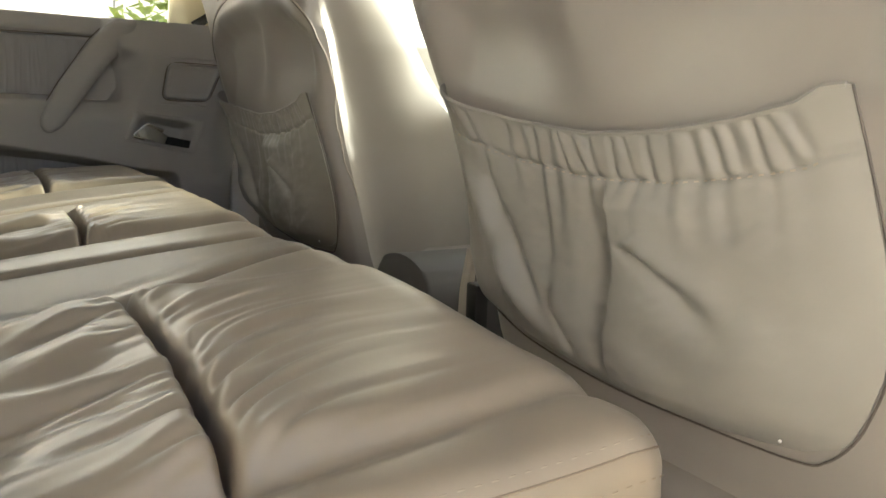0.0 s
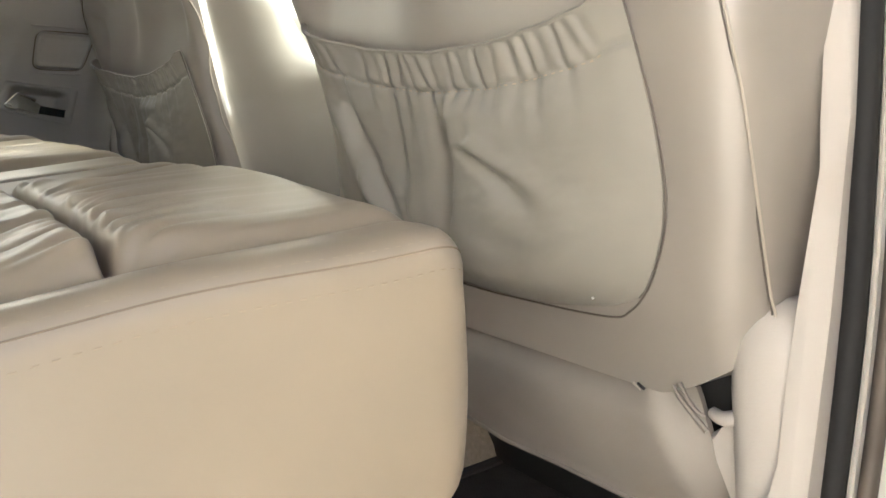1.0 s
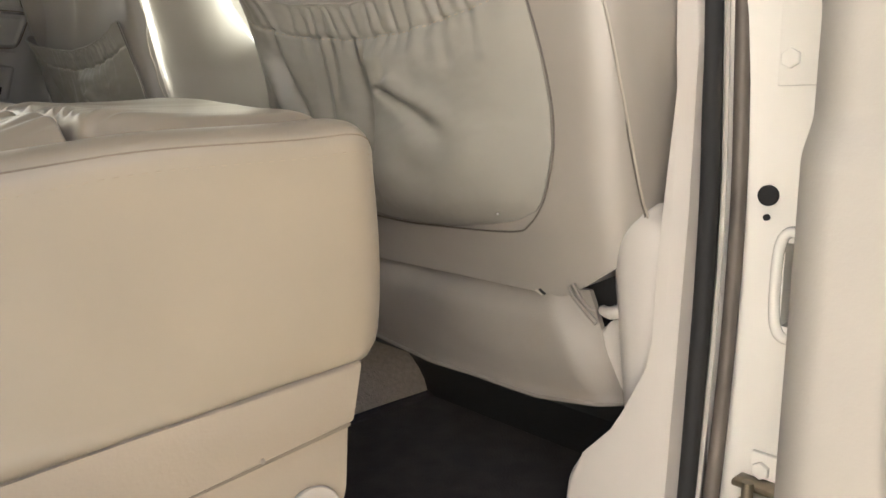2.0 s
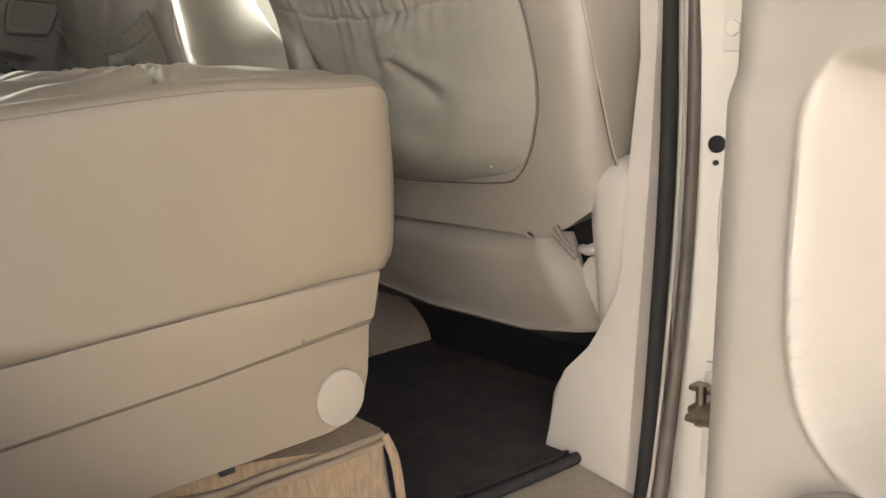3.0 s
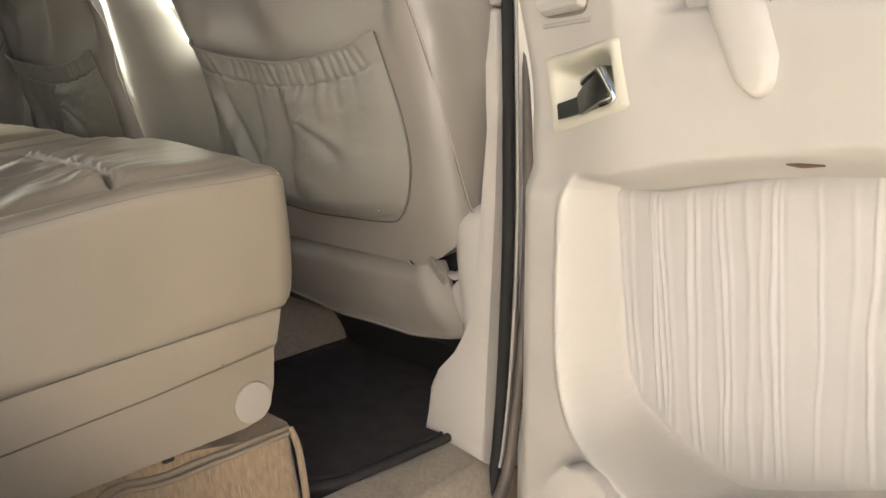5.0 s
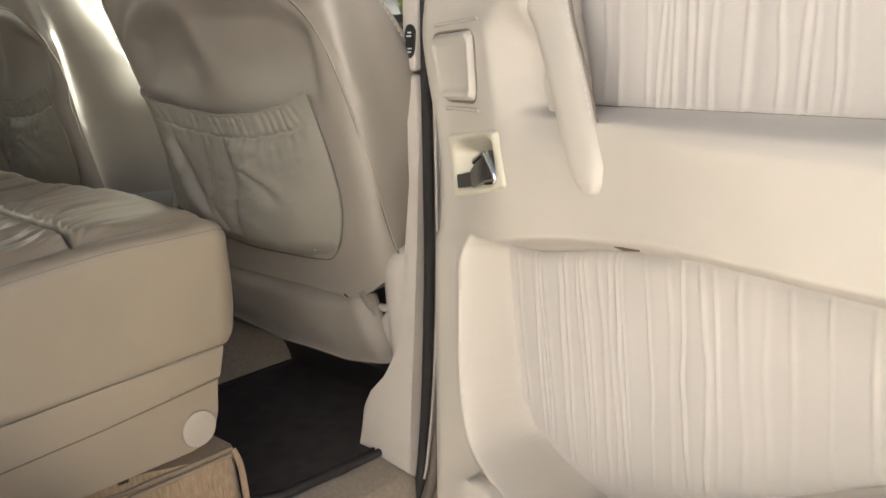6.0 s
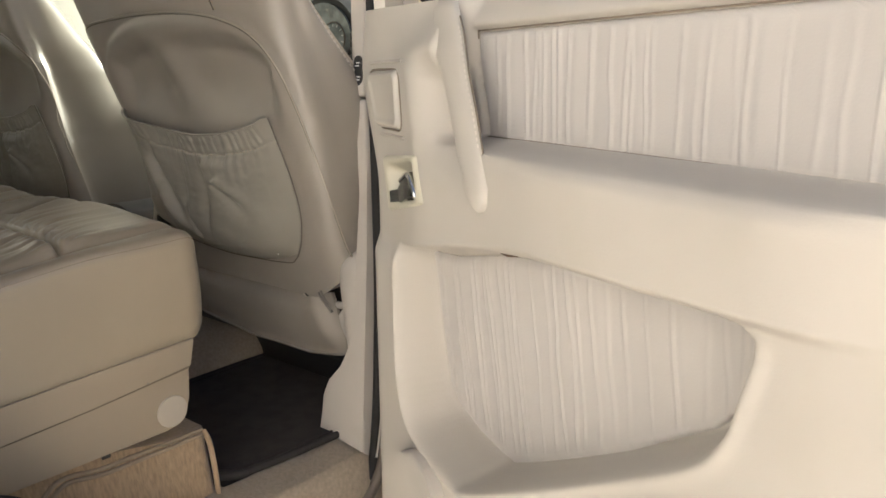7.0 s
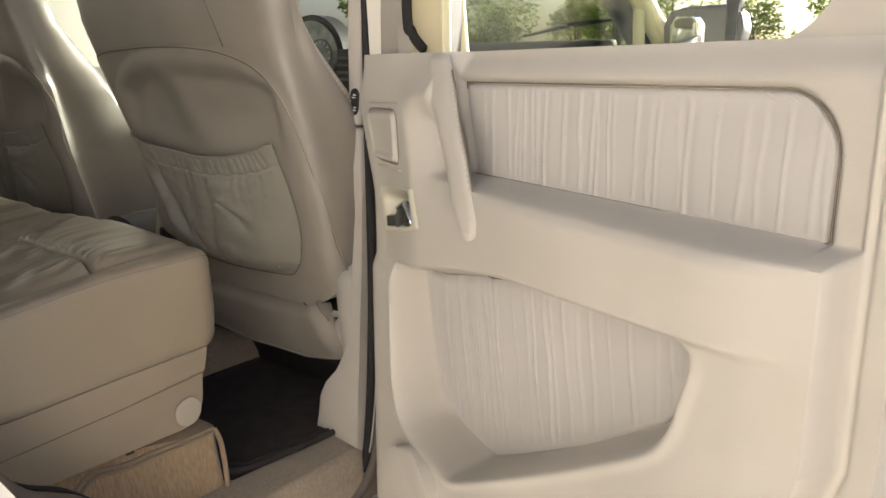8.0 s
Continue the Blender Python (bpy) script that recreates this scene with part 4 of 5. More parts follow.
    xl = np.interp(Zp, [0.985, 1.02, 1.05, 1.10, 1.17, 1.24], [0.205, 0.182, 0.175, 0.172, 0.170, 0.164])
    xr = np.interp(Zp, [0.985, 0.99, 1.0, 1.02, 1.042, 1.07, 1.103, 1.146, 1.19, 1.227, 1.24], [0.526, 0.532, 0.554, 0.572, 0.583, 0.593, 0.597, 0.594, 0.586, 0.578, 0.575])
    Xp = xl + (xr - xl) * U
    edge = soft_edge(U / 0.13) * soft_edge((1 - U) / 0.24) * soft_edge((1 - V) / 0.13)
    line = 0.150 + 0.004 * np.sin(U * 60)
    band = 1 - S(V, line - 0.012, line + 0.006)
    body = 1 - band
    # the elastic keeps the mouth taut; cloth bellies out below and hangs over the lower cord
    out = (0.013 + 0.020 * bell(V - 0.80, 0.26) + 0.006 * bell(V - 0.45, 0.3)) * edge
    out = out + 0.020 * bell(U - 0.12, 0.10) * (1 - V) ** 3 - 0.007 * bell(U - 0.80, 0.16) * bell(V - 0.0, 0.25)
    rng = random.Random(11)
    fold = 0.0 * U
    for u0, a, run in ((0.115, 0.5, 0.1), (0.165, 1.1, 0.9), (0.205, 0.5, 0.05), (0.260, 0.8, 0.1), (0.305, 0.6, 0.25), (0.340, 1.1, 0.55), (0.385, 0.8, 0.4), (0.425, 0.7, 0.1), (0.465, 1.1, 0.5), (0.505, 0.9, 0.15), (0.560, 0.8, 0.08), (0.595, 0.9, 0.2), (0.640, 1.0, 0.06), (0.685, 0.8, 0.25), (0.735, 0.9, 0.1), (0.775, 1.1, 0.18), (0.810, 0.6, 0.05), (0.850, 1.0, 0.08), (0.885, 0.9, 0.05), (0.920, 0.7, 0.04)):
        lean, w = rng.uniform(-0.004, 0.036) * (0.3 + u0), rng.uniform(0.0065, 0.0115)
        up = u0 + lean * (V / 0.15 - 0.5)
        fold = fold - 0.0028 * a * (0.7 + 0.5 * wob(V * 14, u0 * 31)) * band * (bell(U - up, w) - 0.4 * bell(U - up - 2.1 * w, 1.3 * w) - 0.3 * bell(U - up + 2.1 * w, 1.3 * w)) * S(V, 0.0, 0.025)
        lo = u0 + lean * 0.5 + 0.02 * (V - 0.15) + 0.012 * wob(V * 4, u0 * 9)
        fold = fold - 0.0060 * a * body * (bell(U - lo, w * (1.25 + 2.2 * V)) - 0.5 * bell(U - lo - 0.03, 0.022)) * np.exp(-np.maximum(V - 0.15, 0) / (0.10 + 0.5 * run)) * (0.35 + run)
    fold = fold * S(U, 0.03, 0.10) * (1 - S(U, 0.925, 0.975)) - 0.0022 * bell(V - line, 0.010)
    # the wide flap that laps over the slack part
    fx = 0.530 + 0.012 * np.sin(V * 5) + 0.02 * V
    lap = 0.012 * S(U, fx - 0.014, fx + 0.006) * (1 - S(U, fx + 0.04, fx + 0.34)) * S(V, 0.14, 0.26) * (1 - S(V, 0.72, 0.95))
    lap -= 0.008 * bell(U - fx + 0.05, 0.045) * S(V, 0.16, 0.4) * (1 - S(V, 0.75, 0.95))
    # crease that runs down and outwards from the flap, widening into a hollow
    du, dv = U - 0.570, V - 0.375
    across, along = du * 0.76 - dv * 0.55, du * 0.62 + dv * 0.70
    reach = S(along, -0.012, 0.02) * (1 - S(along, 0.16, 0.36))
    crease = -0.0100 * bell(across - 0.02 * np.sin(along * 9), 0.012 + 0.07 * np.clip(along, 0, 1)) * reach
    crease += 0.0050 * bell(across - 0.045 - 0.05 * along, 0.035 + 0.05 * np.clip(along, 0, 1)) * reach
    crease -= 0.0055 * bell(U - 0.70, 0.09) * bell(V - 0.74, 0.09)
    # long drape of the slack part, curling in towards the middle
    arc = U - (0.155 + 0.26 * np.clip(V - 0.15, 0, 1) ** 1.8 * 1.6)
    drape = -0.0095 * bell(arc, 0.030) * S(V, 0.16, 0.36) * (1 - S(V, 0.66, 0.84)) + 0.0075 * bell(arc + 0.065, 0.04) * S(V, 0.22, 0.45) * (1 - S(V, 0.70, 0.92))
    drape -= 0.0060 * bell(U - 0.375 - 0.03 * np.sin(V * 16), 0.016) * S(V, 0.60, 0.70) * (1 - S(V, 0.84, 0.95))
    drape -= 0.0050 * bell(U - 0.33, 0.028) * S(V, 0.20, 0.38) * (1 - S(V, 0.48, 0.68))
    sag = (0.0030 * wob(U * 5, V * 5, 8.0) + 0.0014 * wob(U * 15, V * 12, 6.0) + 0.0005 * wob(U * 40, V * 30, 7.0)) * edge
    out = 0.003 + out + fold + (lap + crease + drape) * S(edge, 0, 0.6) + sag
    Yp = back_y(Zp) - np.maximum(out, 0.0015)
    frontp = np.stack([Xp, Yp, Zp], -1)
    backp = np.stack([Xp, np.minimum(Yp + 0.0030, back_y(Zp) + 0.004), Zp], -1)
    pk = slab("map_pocket", frontp, backp, POCKET, seat, "gathered leather map pocket with elastic top")
    tube("top_hem", frontp[0, 4:-2] + np.array([0, 0.0015, 0.0]), 0.0022, POCKET, pk, sides=6)
    stitches("pocket_stitching", frontp[17, 22:-14] + np.array([0, -0.0004, 0]), (0, -1, 0), THREAD, pk, length=0.0032, gap=0.0040, width=0.0007)
    rim_line = [(xr0, float(back_y(z0)) - 0.0012, z0) for xr0, z0 in curve([(0.578, 1.236), (0.588, 1.19), (0.5965, 1.146), (0.5995, 1.103), (0.5955, 1.07), (0.5855, 1.042), (0.5745, 1.020), (0.556, 0.999), (0.533, 0.989), (0.45, 0.984), (0.35, 0.983), (0.24, 0.996), (0.185, 1.016)], 70)]
    tube("pocket_piping", [(a - 0.0012, b, c) for a, b, c in rim_line], 0.0009, PIPING, pk, "dark cord round the pocket", sides=6)
    disc("mark", (0.532, float(back_y(1.008)) - 0.0175, 1.008), (0, -1, -0.2), 0.0012, 0.001, LETTER, pk)

    # skirt under the backrest
    U, V = np.meshgrid(np.linspace(0, 1, 70), np.linspace(0, 1, 26))
    xt = 0.108 + (0.590 - 0.108) * U
    xb = 0.115 + (0.640 - 0.115) * U
    Xs = xt + (xb - xt) * V
    bot = np.interp(U, [0, 0.2, 0.5, 0.8, 1.0], [0.852, 0.831, 0.818, 0.819, 0.834])
    zs = 0.936 + (bot - 0.936) * V
    Ys = 0.122 + 0.020 * V + 0.010 * np.sin(np.pi * V) * -1 - 0.003 * wob(U * 7, V * 3, 2.2) + 0.02 * S(np.abs(U - 0.5), 0.42, 0.5) + 0.016 * (1 - S(V, 0.0, 0.30)) * (1 - S(U, 0.84, 0.95))
    Ys = Ys - 0.004 * S(V, 0.93, 1.0)
    frontp = np.stack([Xs, Ys, zs], -1)
    backp = frontp + np.array([0, 0.006, 0])
    sk = slab("skirt", frontp, backp, SKIRT, seat, "worn vinyl skirt below the backrest")
    tube("hem", frontp[-1] + np.array([0, -0.001, 0]), 0.002, SKIRT, sk, sides=6)
    tube("eyelet", [(0.552, 0.1170, 0.9345), (0.5555, 0.1165, 0.933), (0.559, 0.1168, 0.9315)], 0.0013, BLACK, sk)
    tube("torn_edge", curve([(0.5865, 0.1165, 0.9430), (0.592, 0.1150, 0.9365), (0.604, 0.1150, 0.9265), (0.6175, 0.1165, 0.9150)], 14), np.linspace(0.0014, 0.0026, 14), SKIRT, sk, "frayed torn corner of the skirt", sides=7, flat=1.7)
    tube("torn_edge", curve([(0.5905, 0.1180, 0.9455), (0.600, 0.1165, 0.9350), (0.609, 0.1170, 0.9275), (0.614, 0.1190, 0.9255)], 16), np.linspace(0.0020, 0.0012, 16), SKIRT, sk, sides=7, flat=1.6)
    tube("eyelet_rim", [(0.5475, 0.1172, 0.9335), (0.5515, 0.1168, 0.9318), (0.556, 0.1166, 0.9302)], 0.0011, PALE_PIPING, sk, sides=6)

    # seat cushion ahead of the backrest, frame and rails below
    box("cushion", (0.12, 0.20, 0.86), (0.64, 0.66, 1.00), SEAT_LEATHER, seat, bevel=0.04)
    box("frame", (0.13, 0.165, 0.80), (0.645, 0.60, 0.955), BLACK, seat, bevel=0.01)
    for rx in (0.31, 0.54):
        box("rail", (rx, 0.27, 0.690), (rx + 0.05, 0.66, 0.755), BLACK, seat, "black seat rail", bevel=0.004)
        box("riser", (rx + 0.005, 0.28, 0.755), (rx + 0.045, 0.60, 0.805), BLACK, seat, bevel=0.004)
    box("base", (0.14, 0.255, 0.690), (0.63, 0.275, 0.81), BLACK, seat, "black crosswise base panel", bevel=0.004)
    tube("latch", curve([(0.608, 0.140, 0.921), (0.620, 0.134, 0.9215), (0.632, 0.134, 0.926), (0.642, 0.138, 0.930)], 12), np.linspace(0.005, 0.0075, 12), PILLAR_PLASTIC, seat, "worn pale grey latch inside the torn corner")
    # recliner cover on the outer flank
    zr = np.concatenate([1.022 - 0.034 * (1 - np.cos(np.linspace(0.12, math.pi / 2, 10))), np.linspace(0.975, 0.795, 14)])
    rr = 0.033 * np.sqrt(1 - np.clip((zr - 0.988) / 0.0345, 0, 1) ** 2)
    xr = 0.6195 + 0.033 + np.interp(zr, [0.79, 0.86, 0.92, 0.955, 1.03], [0.022, 0.012, 0.005, 0.0, 0.002])
    rv = []
    for a, b, c in zip(xr, rr, zr):
        for q in np.linspace(0, 2 * math.pi, 28, endpoint=False):
            rv.append((min(a + b * math.copysign(abs(math.cos(q)) ** 0.8, math.cos(q)), 0.686), 0.156 + 1.1 * b * math.copysign(abs(math.sin(q)) ** 0.8, math.sin(q)), c))
    mesh_object("recliner_cover", rv, grid_faces(len(zr), 28, 0, True) + [tuple(range(28)), tuple(range((len(zr) - 1) * 28, len(zr) * 28))], PILLAR_PLASTIC, seat, "smooth rounded grey plastic recliner cover")
    prism("side_shield", [(0.603, 0.900), (0.616, 0.9115), (0.632, 0.925), (0.690, 0.95), (0.690, 0.80), (0.642, 0.834), (0.630, 0.853), (0.614, 0.882)], 1, 0.140, 0.175, PILLAR_PLASTIC, seat, "grey plastic side shield", bevel=0.005, seg=3)
    disc("screw", (0.655, 0.135, 0.828), (0, -1, 0.2), 0.003, 0.004, GREY_METAL, seat)
    return seat


front_seat("pale leather front seat with gathered map pocket, torn lower corner")
far_seat = front_seat("pale leather front seat beyond the console, sunlit flank", 0.028)
for ob in far_seat.children_recursive:
    if ob.name.startswith("map_pocket") or ob.parent.name.startswith("map_pocket"):
        continue  # both pockets are cut alike
    for v in ob.data.vertices:
        v.co.x = 2 * XC - v.co.x
    ob.data.flip_normals()
far_seat.location = (-0.836, 0.014, 0.003)

console = empty("center_console", "dark grey padded console between the front seats", "console")
cu = np.linspace(0, np.pi, 20)
prism("console_body", [(-0.160, 0.70)] + [(-0.076 - 0.080 * math.cos(a), 0.965 + 0.062 * math.sin(a) ** 0.7) for a in cu] + [(0.010, 0.70)], 1, 0.12, 0.60, CONSOLE, console, bevel=0.012, seg=3)
belt = empty("belt_buckle", "pale seat belt buckle on a stalk", "belt buckle")
prism("stalk", [(0.028, 0.80), (0.036, 1.00), (0.050, 1.056), (0.064, 1.052), (0.055, 0.98), (0.048, 0.80)], 1, 0.142, 0.150, PALE_PIPING, belt, bevel=0.002)
box("catch", (0.058, 0.138, 0.955), (0.082, 0.156, 1.015), BLACK, belt, bevel=0.003)


# ---- rear bench ----
def seat_top(y):
    return 1.103 + 0.115 * (np.minimum(y, -0.10) + 0.14)


def cushion(name, x0, x1, seams, valleys, label, right_edge):
    """One upholstered bench cushion. seams: x at the front, x at the back, depth, width. valleys: x from, x to, y."""
    thing = empty(name, label, "bench seat", "bench cushions")
    yf, yr, R = -0.124, -0.72, 0.031
    ys = np.concatenate([yf - 0.034 * (1 - np.cos(np.linspace(0, math.pi / 2, 12))), np.linspace(-0.161, -0.255, 50), np.linspace(-0.2565, -0.34, 70), np.linspace(-0.3425, -0.46, 50), np.linspace(-0.465, yr, 40)])
    us = np.concatenate([0.045 * (1 - np.cos(np.linspace(0, math.pi / 2, 12))), np.linspace(0.055, 0.945, int((x1 - x0) / (0.0024 if right_edge else 0.0040))), 1 - 0.045 * (1 - np.sin(np.linspace(0, math.pi / 2, 12)))])
    us = np.unique(np.clip(us, 0, 1))
    YY, UU = np.meshgrid(ys, us, indexing="ij")
    ins = np.clip((YY - (yf - R)) / R, 0, 1)
    pull = R * (1 - np.sqrt(1 - ins ** 2))
    xl, xr = x0 + pull, x1 - pull
    XX = xl + (xr - xl) * UU
    h = seat_top(YY) + 0.008 * S(YY, -0.50, -0.25) * bell((XX - (x0 + x1) / 2) / (x1 - x0), 0.42)
    # rolled edges
    for dist, r in ((xr - XX, 0.020), (XX - xl, 0.018), (yf - YY, 0.036)):
        q = 1 - np.clip(dist / r, 0, 1)
        h = h - r * 0.75 * (1 - np.sqrt(1 - q ** 2 * 0.999))
    for xa, xb, dep, wid in seams:
        sx = xa + (xb - xa) * S(-YY, 0.14, 0.32) + 0.004 * wob(YY * 9, xa)
        h = h - dep * bell(XX - sx, wid) + dep * 0.3 * bell(np.abs(XX - sx) - 0.026, 0.020)
    for xa, xb, yv in valleys:
        m = S(XX, xa - 0.008, xa + 0.022) * (1 - S(XX, xb - 0.022, xb + 0.006))
        d = YY - (yv + 0.006 * np.sin((XX - xa) / (xb - xa) * math.pi) + 0.0016 * wob(XX * 45, 0.0, 4.0))
        f = np.abs(d)
        puff = 0.008 * (1 - np.exp(-f / 0.0035)) * np.exp(-f / 0.12)
        h = h + m * (1.3 * puff - 0.017 * bell(d, 0.0028)  )
        # gathers lean over as they leave the stitched valley, and fade
        lean = np.where(d > 0, 0.067 * (1 - np.exp(-f / 0.034)), -0.20 * f)
        warp = XX + lean + 0.010 * wob(XX * 12, YY * 12, 3.0)
        tight = np.sqrt(wob(warp * 62, d * 5, 1.5) ** 2 + 0.004)
        wide = np.sqrt(wob(warp * 30, d * 6, 6.5) ** 2 + 0.005)
        fade = np.where(d > 0, np.exp(-f / 0.045), np.exp(-f / 0.035)) * S(f, 0.0015, 0.012)
        far = np.where(d > 0, np.exp(-(f / 0.075) ** 2), np.exp(-(f / 0.20) ** 2)) * S(f, 0.012, 0.035)
        cut = np.where(d > 0, S(0.7 + wob(warp * 14, 2.0), 0.3, 1.0), 1.0)
        h = h + m * (0.0115 * (tight - 0.25) * fade + 0.0165 * (wide - 0.25) * far * cut)
        slant = np.sqrt(wob((XX * 0.75 + YY * 0.55) * 19, (YY - XX * 0.5) * 5.0, 2.5) ** 2 + 0.01)
        h = h + 0.0200 * (slant - 0.25) * m * S(-d, 0.03, 0.09)
    h = h + 0.0020 * wob(XX * 6, YY * 6, 8.0)
    if right_edge:
        h = h - 0.0085 * S(XX, 0.36, 0.60) * S(YY, -0.30, -0.15)
    top = np.stack([XX, YY, h], -1)
    r, c, _ = top.shape
    verts = list(top.reshape(-1, 3))
    faces = grid_faces(r, c)
    # side walls follow the rim downwards and belly out
    ids = [i * c for i in range(r - 1, 0, -1)] + list(range(c)) + [i * c + c - 1 for i in range(1, r)]
    rim = top.reshape(-1, 3)[ids]
    tang = np.gradient(rim[:, :2], axis=0)
    out = np.stack([-tang[:, 1], tang[:, 0]], -1)
    for _ in range(6):
        out[1:-1] = (out[:-2] + out[1:-1] * 2 + out[2:]) / 4
    out = out / np.linalg.norm(out, axis=1)[:, None]
    prev, K = ids, 16
    for k in range(1, K + 1):
        t = k / K
        zb = 0.945 + 0.055 * (rim[:, 1] + 0.148) + 0.030 * S(-rim[:, 1], 0.435, 0.60)
        zz = rim[:, 2] + (zb - rim[:, 2]) * t
        b = 0.0035 * np.sin(math.pi * min(t * 1.05, 1)) ** 0.8 - 0.005 * max(0, t - 0.92) / 0.08
        o = len(verts)
        w = 0.0012 * wob(rim[:, 0] * 8 + rim[:, 1] * 8, zz * 9)
        verts += list(np.stack([rim[:, 0] + out[:, 0] * (b + w), rim[:, 1] + out[:, 1] * (b + w), zz], -1))
        cur = list(range(o, o + len(ids)))
        faces += [(prev[i], prev[i + 1], cur[i + 1], cur[i]) for i in range(len(ids) - 1)]
        prev = cur
    faces.append((ids[0], ids[-1], *[]) + (prev[-1], prev[0]))
    cov = mesh_object("cover", verts, faces, LEATHER, thing)
    if right_edge:
        def along(inset):
            """Points on the cover at a given distance from its outer rim, from the front corner backwards."""
            line = [[xr[i, 0] - inset, ys[i], float(np.interp(xr[i, 0] - inset, XX[i], h[i]))] for i in range(3, 182)]
            return np.array(line)
        tube("edge_seam", along(0.0030) + np.array([0.0001, 0, -0.0002]), 0.00055, BENCH_SEAM, thing, "fine seam along the upper edge", sides=6)
        stitches("edge_stitching", along(0.0068), (0.4, 0, 0.9), THREAD, thing, length=0.0030, gap=0.0040, width=0.00045)
        split = [[xl[i, 0] + 0.019, ys[i], float(np.interp(xl[i, 0] + 0.019, XX[i], h[i]))] for i in range(14, 182)]
        stitches("split_stitching", split, (0, 0, 1), PALE_THREAD, thing, length=0.0050, gap=0.0030, width=0.0008)
        low = along(0.0) + np.array([0.0012, 0, -0.003])
        stitches("edge_stitching", low, (1, 0, 0.2), THREAD, thing, length=0.0030, gap=0.0040, width=0.00045)
    return thing


right_cushion = cushion("bench_cushion", 0.166, 0.631, [(0.577, 0.591, 0.0045, 0.009), (0.262, 0.350, 0.009, 0.008)], [(0.345, 0.590, -0.297)], "wrinkled beige leather bench cushion beside the open door", True)
left_cushion = cushion("bench_cushion", -0.735, 0.162, [(0.075, 0.090, 0.008, 0.010), (-0.165, -0.165, 0.008, 0.012), (-0.31, -0.31, 0.008, 0.012)], [(-0.09, 0.085, -0.287), (-0.66, -0.315, -0.287)], "beige leather bench cushion on the far side, partly sunlit", False)
sp = [(0.164, y, float(seat_top(y)) - 0.012) for y in np.linspace(-0.14, -0.70, 40)]
tube("split_piping", [(a, b, c + 0.002) for a, b, c in sp], 0.004, PALE_PIPING, left_cushion, sides=6)

band = [(-0.150, 0.946), (-0.158, 0.908), (-0.30, 0.894), (-0.46, 0.883), (-0.74, 0.868), (-0.74, 0.948), (-0.60, 0.948), (-0.52, 0.936), (-0.47, 0.929), (-0.43, 0.930), (-0.30, 0.938)]
low = [(-0.157, 0.9105), (-0.160, 0.862), (-0.166, 0.840), (-0.180, 0.826), (-0.20, 0.822), (-0.74, 0.820), (-0.74, 0.8705), (-0.46, 0.8855), (-0.30, 0.8965)]
for thing, xa, xb in ((right_cushion, 0.166, 0.6305), (left_cushion, -0.72, 0.162)):
    prism("upper_band", band, 0, xa, xb, SEAT_PLASTIC, thing, "beige plastic band under the cushion", bevel=0.0025, seg=2)
    prism("lower_panel", low, 0, xa, xb - 0.0065, SEAT_PLASTIC, thing, "beige plastic base panel", bevel=0.003, seg=2)
panel = [ob for ob in right_cushion.children if ob.name.startswith("lower_panel")][0]
# dark cord drawn as the soft shadow line under the band
tube("panel_gap", [(0.6248, y, z - 0.0020) for y, z in ((-0.159, 0.9078), (-0.30, 0.894), (-0.46, 0.883), (-0.735, 0.868))], 0.0026, SEAM, panel, sides=8)
disc("cap", (0.6250, -0.1895, 0.8495), (1, 0, 0), 0.0225, 0.004, PALE_PIPING, panel, "paler round screw cap", bevel=0.0012)
disc("mark", (0.6307, -0.224, 0.903), (1, 0, 0), 0.0016, 0.001, SKIRT, panel)
box("drain_notch", (0.598, -0.286, 0.812), (0.612, -0.275, 0.8225), BLACK, panel)

riser = empty("bench_riser", "tan carpeted riser under the rear bench with piped edges", "seat riser", kind="structure")
Yr, Tr = np.meshgrid(np.linspace(-0.131, -0.72, 70), np.linspace(0, 1, 16))
zt = 0.798 + 0.018 * S(-Yr, 0.16, 0.3)
Zr = 0.655 + (zt - 0.655) * Tr
Xr = 0.634 - 0.026 * Tr ** 1.4 - 0.030 * S(Yr, -0.142, -0.131) * 0.3 + 0.003 * wob(Yr * 14, Zr * 14)
frontp = np.stack([Xr, Yr, Zr], -1)
backp = frontp.copy()
backp[..., 0] = -0.70
slab("carpet", frontp, backp, CARPET, riser)
tube("edge_piping", curve([(0.637, -0.134, 0.66), (0.6335, -0.134, 0.709), (0.628, -0.1335, 0.747), (0.620, -0.133, 0.778), (0.6085, -0.1345, 0.7955)], 40), 0.0042, CARPET, riser, "beige piping on the carpet edge")
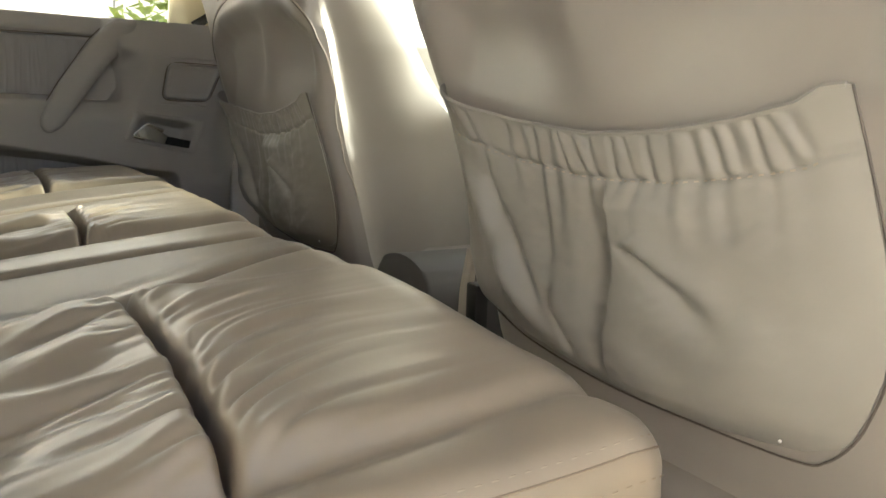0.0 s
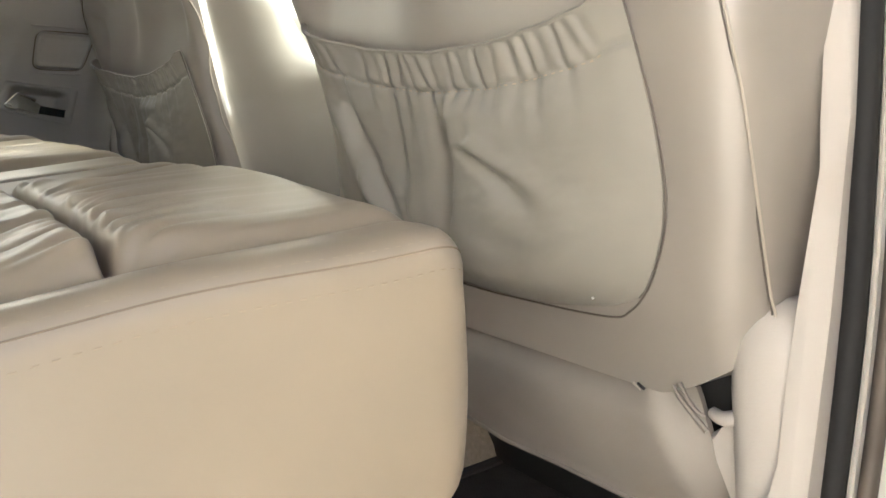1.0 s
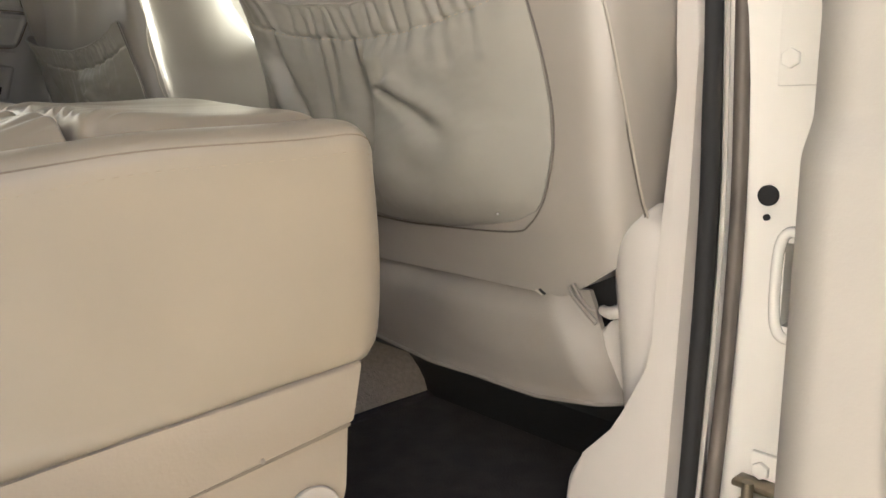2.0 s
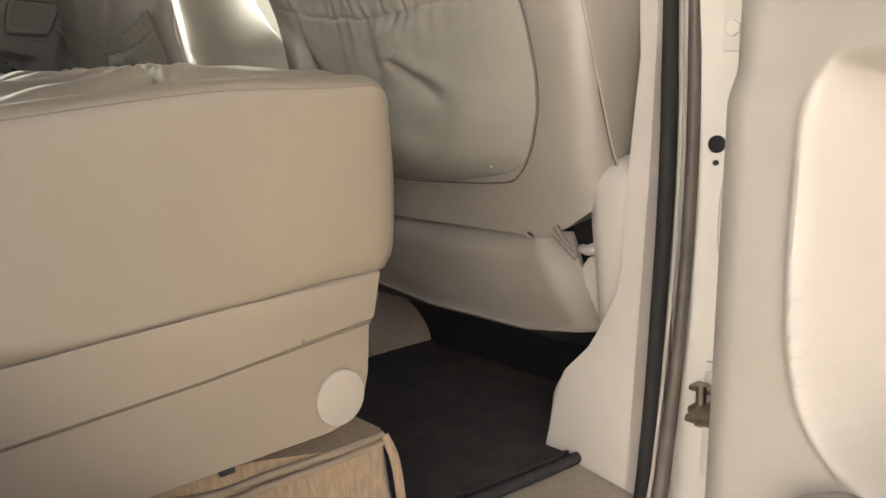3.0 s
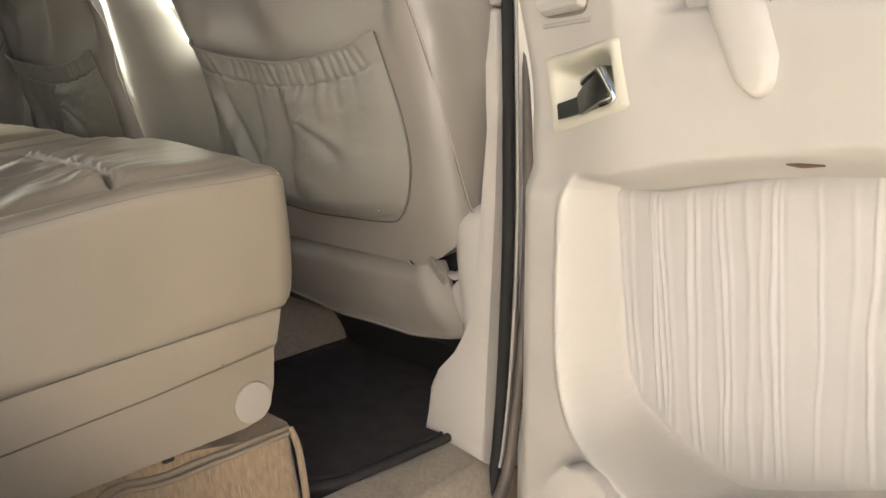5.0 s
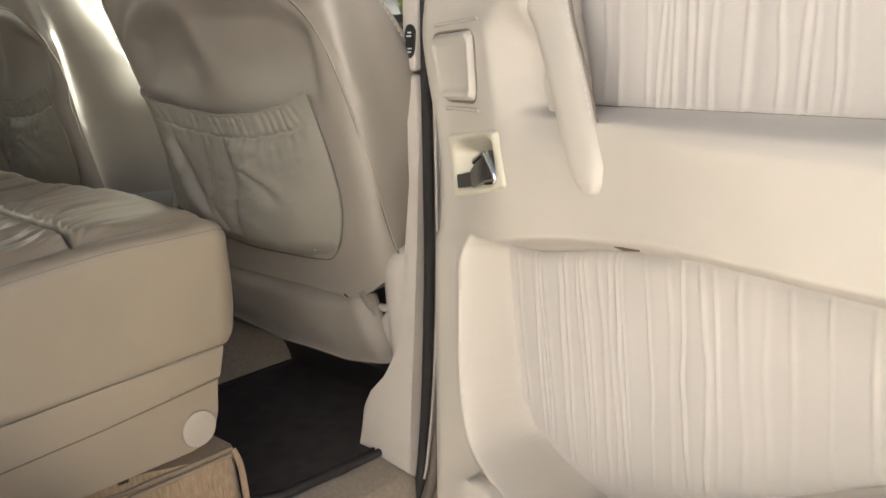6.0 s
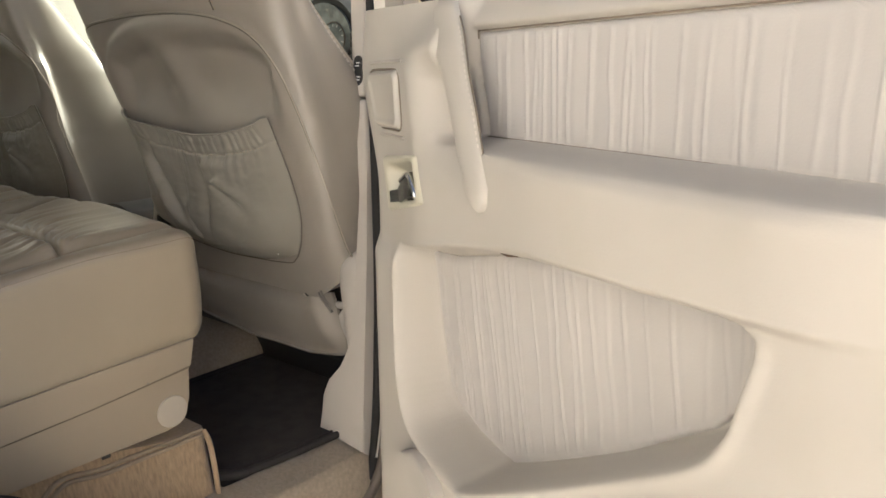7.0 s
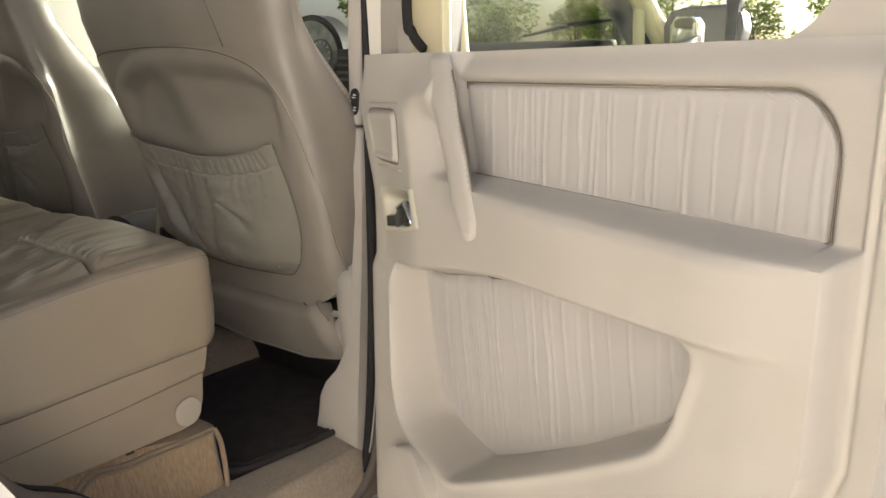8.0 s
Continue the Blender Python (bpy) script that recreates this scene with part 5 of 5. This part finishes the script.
tube("edge_piping", curve([(0.608, -0.136, 0.797), (0.610, -0.193, 0.798), (0.611, -0.25, 0.800), (0.611, -0.280, 0.800), (0.611, -0.301, 0.802), (0.610, -0.325, 0.8065), (0.610, -0.343, 0.806), (0.611, -0.356, 0.800), (0.614, -0.370, 0.787), (0.620, -0.380, 0.76), (0.628, -0.385, 0.72), (0.634, -0.388, 0.67)], 70), 0.0032, EDGE_CORD, riser)
tube("edge_piping", curve([(0.610, -0.135, 0.7905), (0.612, -0.193, 0.7910), (0.6135, -0.25, 0.7925), (0.6135, -0.277, 0.7925), (0.613, -0.301, 0.7950), (0.612, -0.325, 0.7995), (0.612, -0.339, 0.7985), (0.6135, -0.351, 0.792), (0.616, -0.363, 0.781), (0.6215, -0.372, 0.755), (0.629, -0.377, 0.71), (0.635, -0.380, 0.67)], 70), 0.0032, EDGE_CORD, riser)



# ---- floor mat ----
mat = empty("floor_mat", "black carpet floor mat with bound edge", "floor mat")
outline = curve([(0.560, -0.119), (0.592, -0.115), (0.614, -0.099), (0.625, -0.066), (0.635, 0.030), (0.639, 0.085), (0.6385, 0.104), (0.629, 0.114), (0.612, 0.1145), (0.601, 0.121), (0.595, 0.150), (0.585, 0.30), (0.42, 0.33), (0.26, 0.30), (0.240, 0.22), (0.245, 0.0), (0.250, -0.118), (0.40, -0.120), (0.560, -0.119)], 170)[:-1]
bm = bmesh.new()
vs = [bm.verts.new((x, y, 0.7085)) for x, y in outline]
vb = [bm.verts.new((x, y, 0.6905)) for x, y in outline]
bm.faces.new(vs), bm.faces.new(vb)
for i in range(len(vs)):
    j = (i + 1) % len(vs)
    bm.faces.new((vs[i], vs[j], vb[j], vb[i]))
part("carpet_top", bm, MAT, mat)
tube("binding", [(x, y, 0.7075) for x, y in outline], 0.0062, MAT_EDGE, mat, "raised dark edge binding", closed=True, sides=10)
cxm, cym = 0.41, 0.09
tube("inner_rib", [(x + (cxm - x) * 0.055, y + (cym - y) * 0.075, 0.7088) for x, y in outline], 0.0032, MAT, mat, closed=True, sides=8)
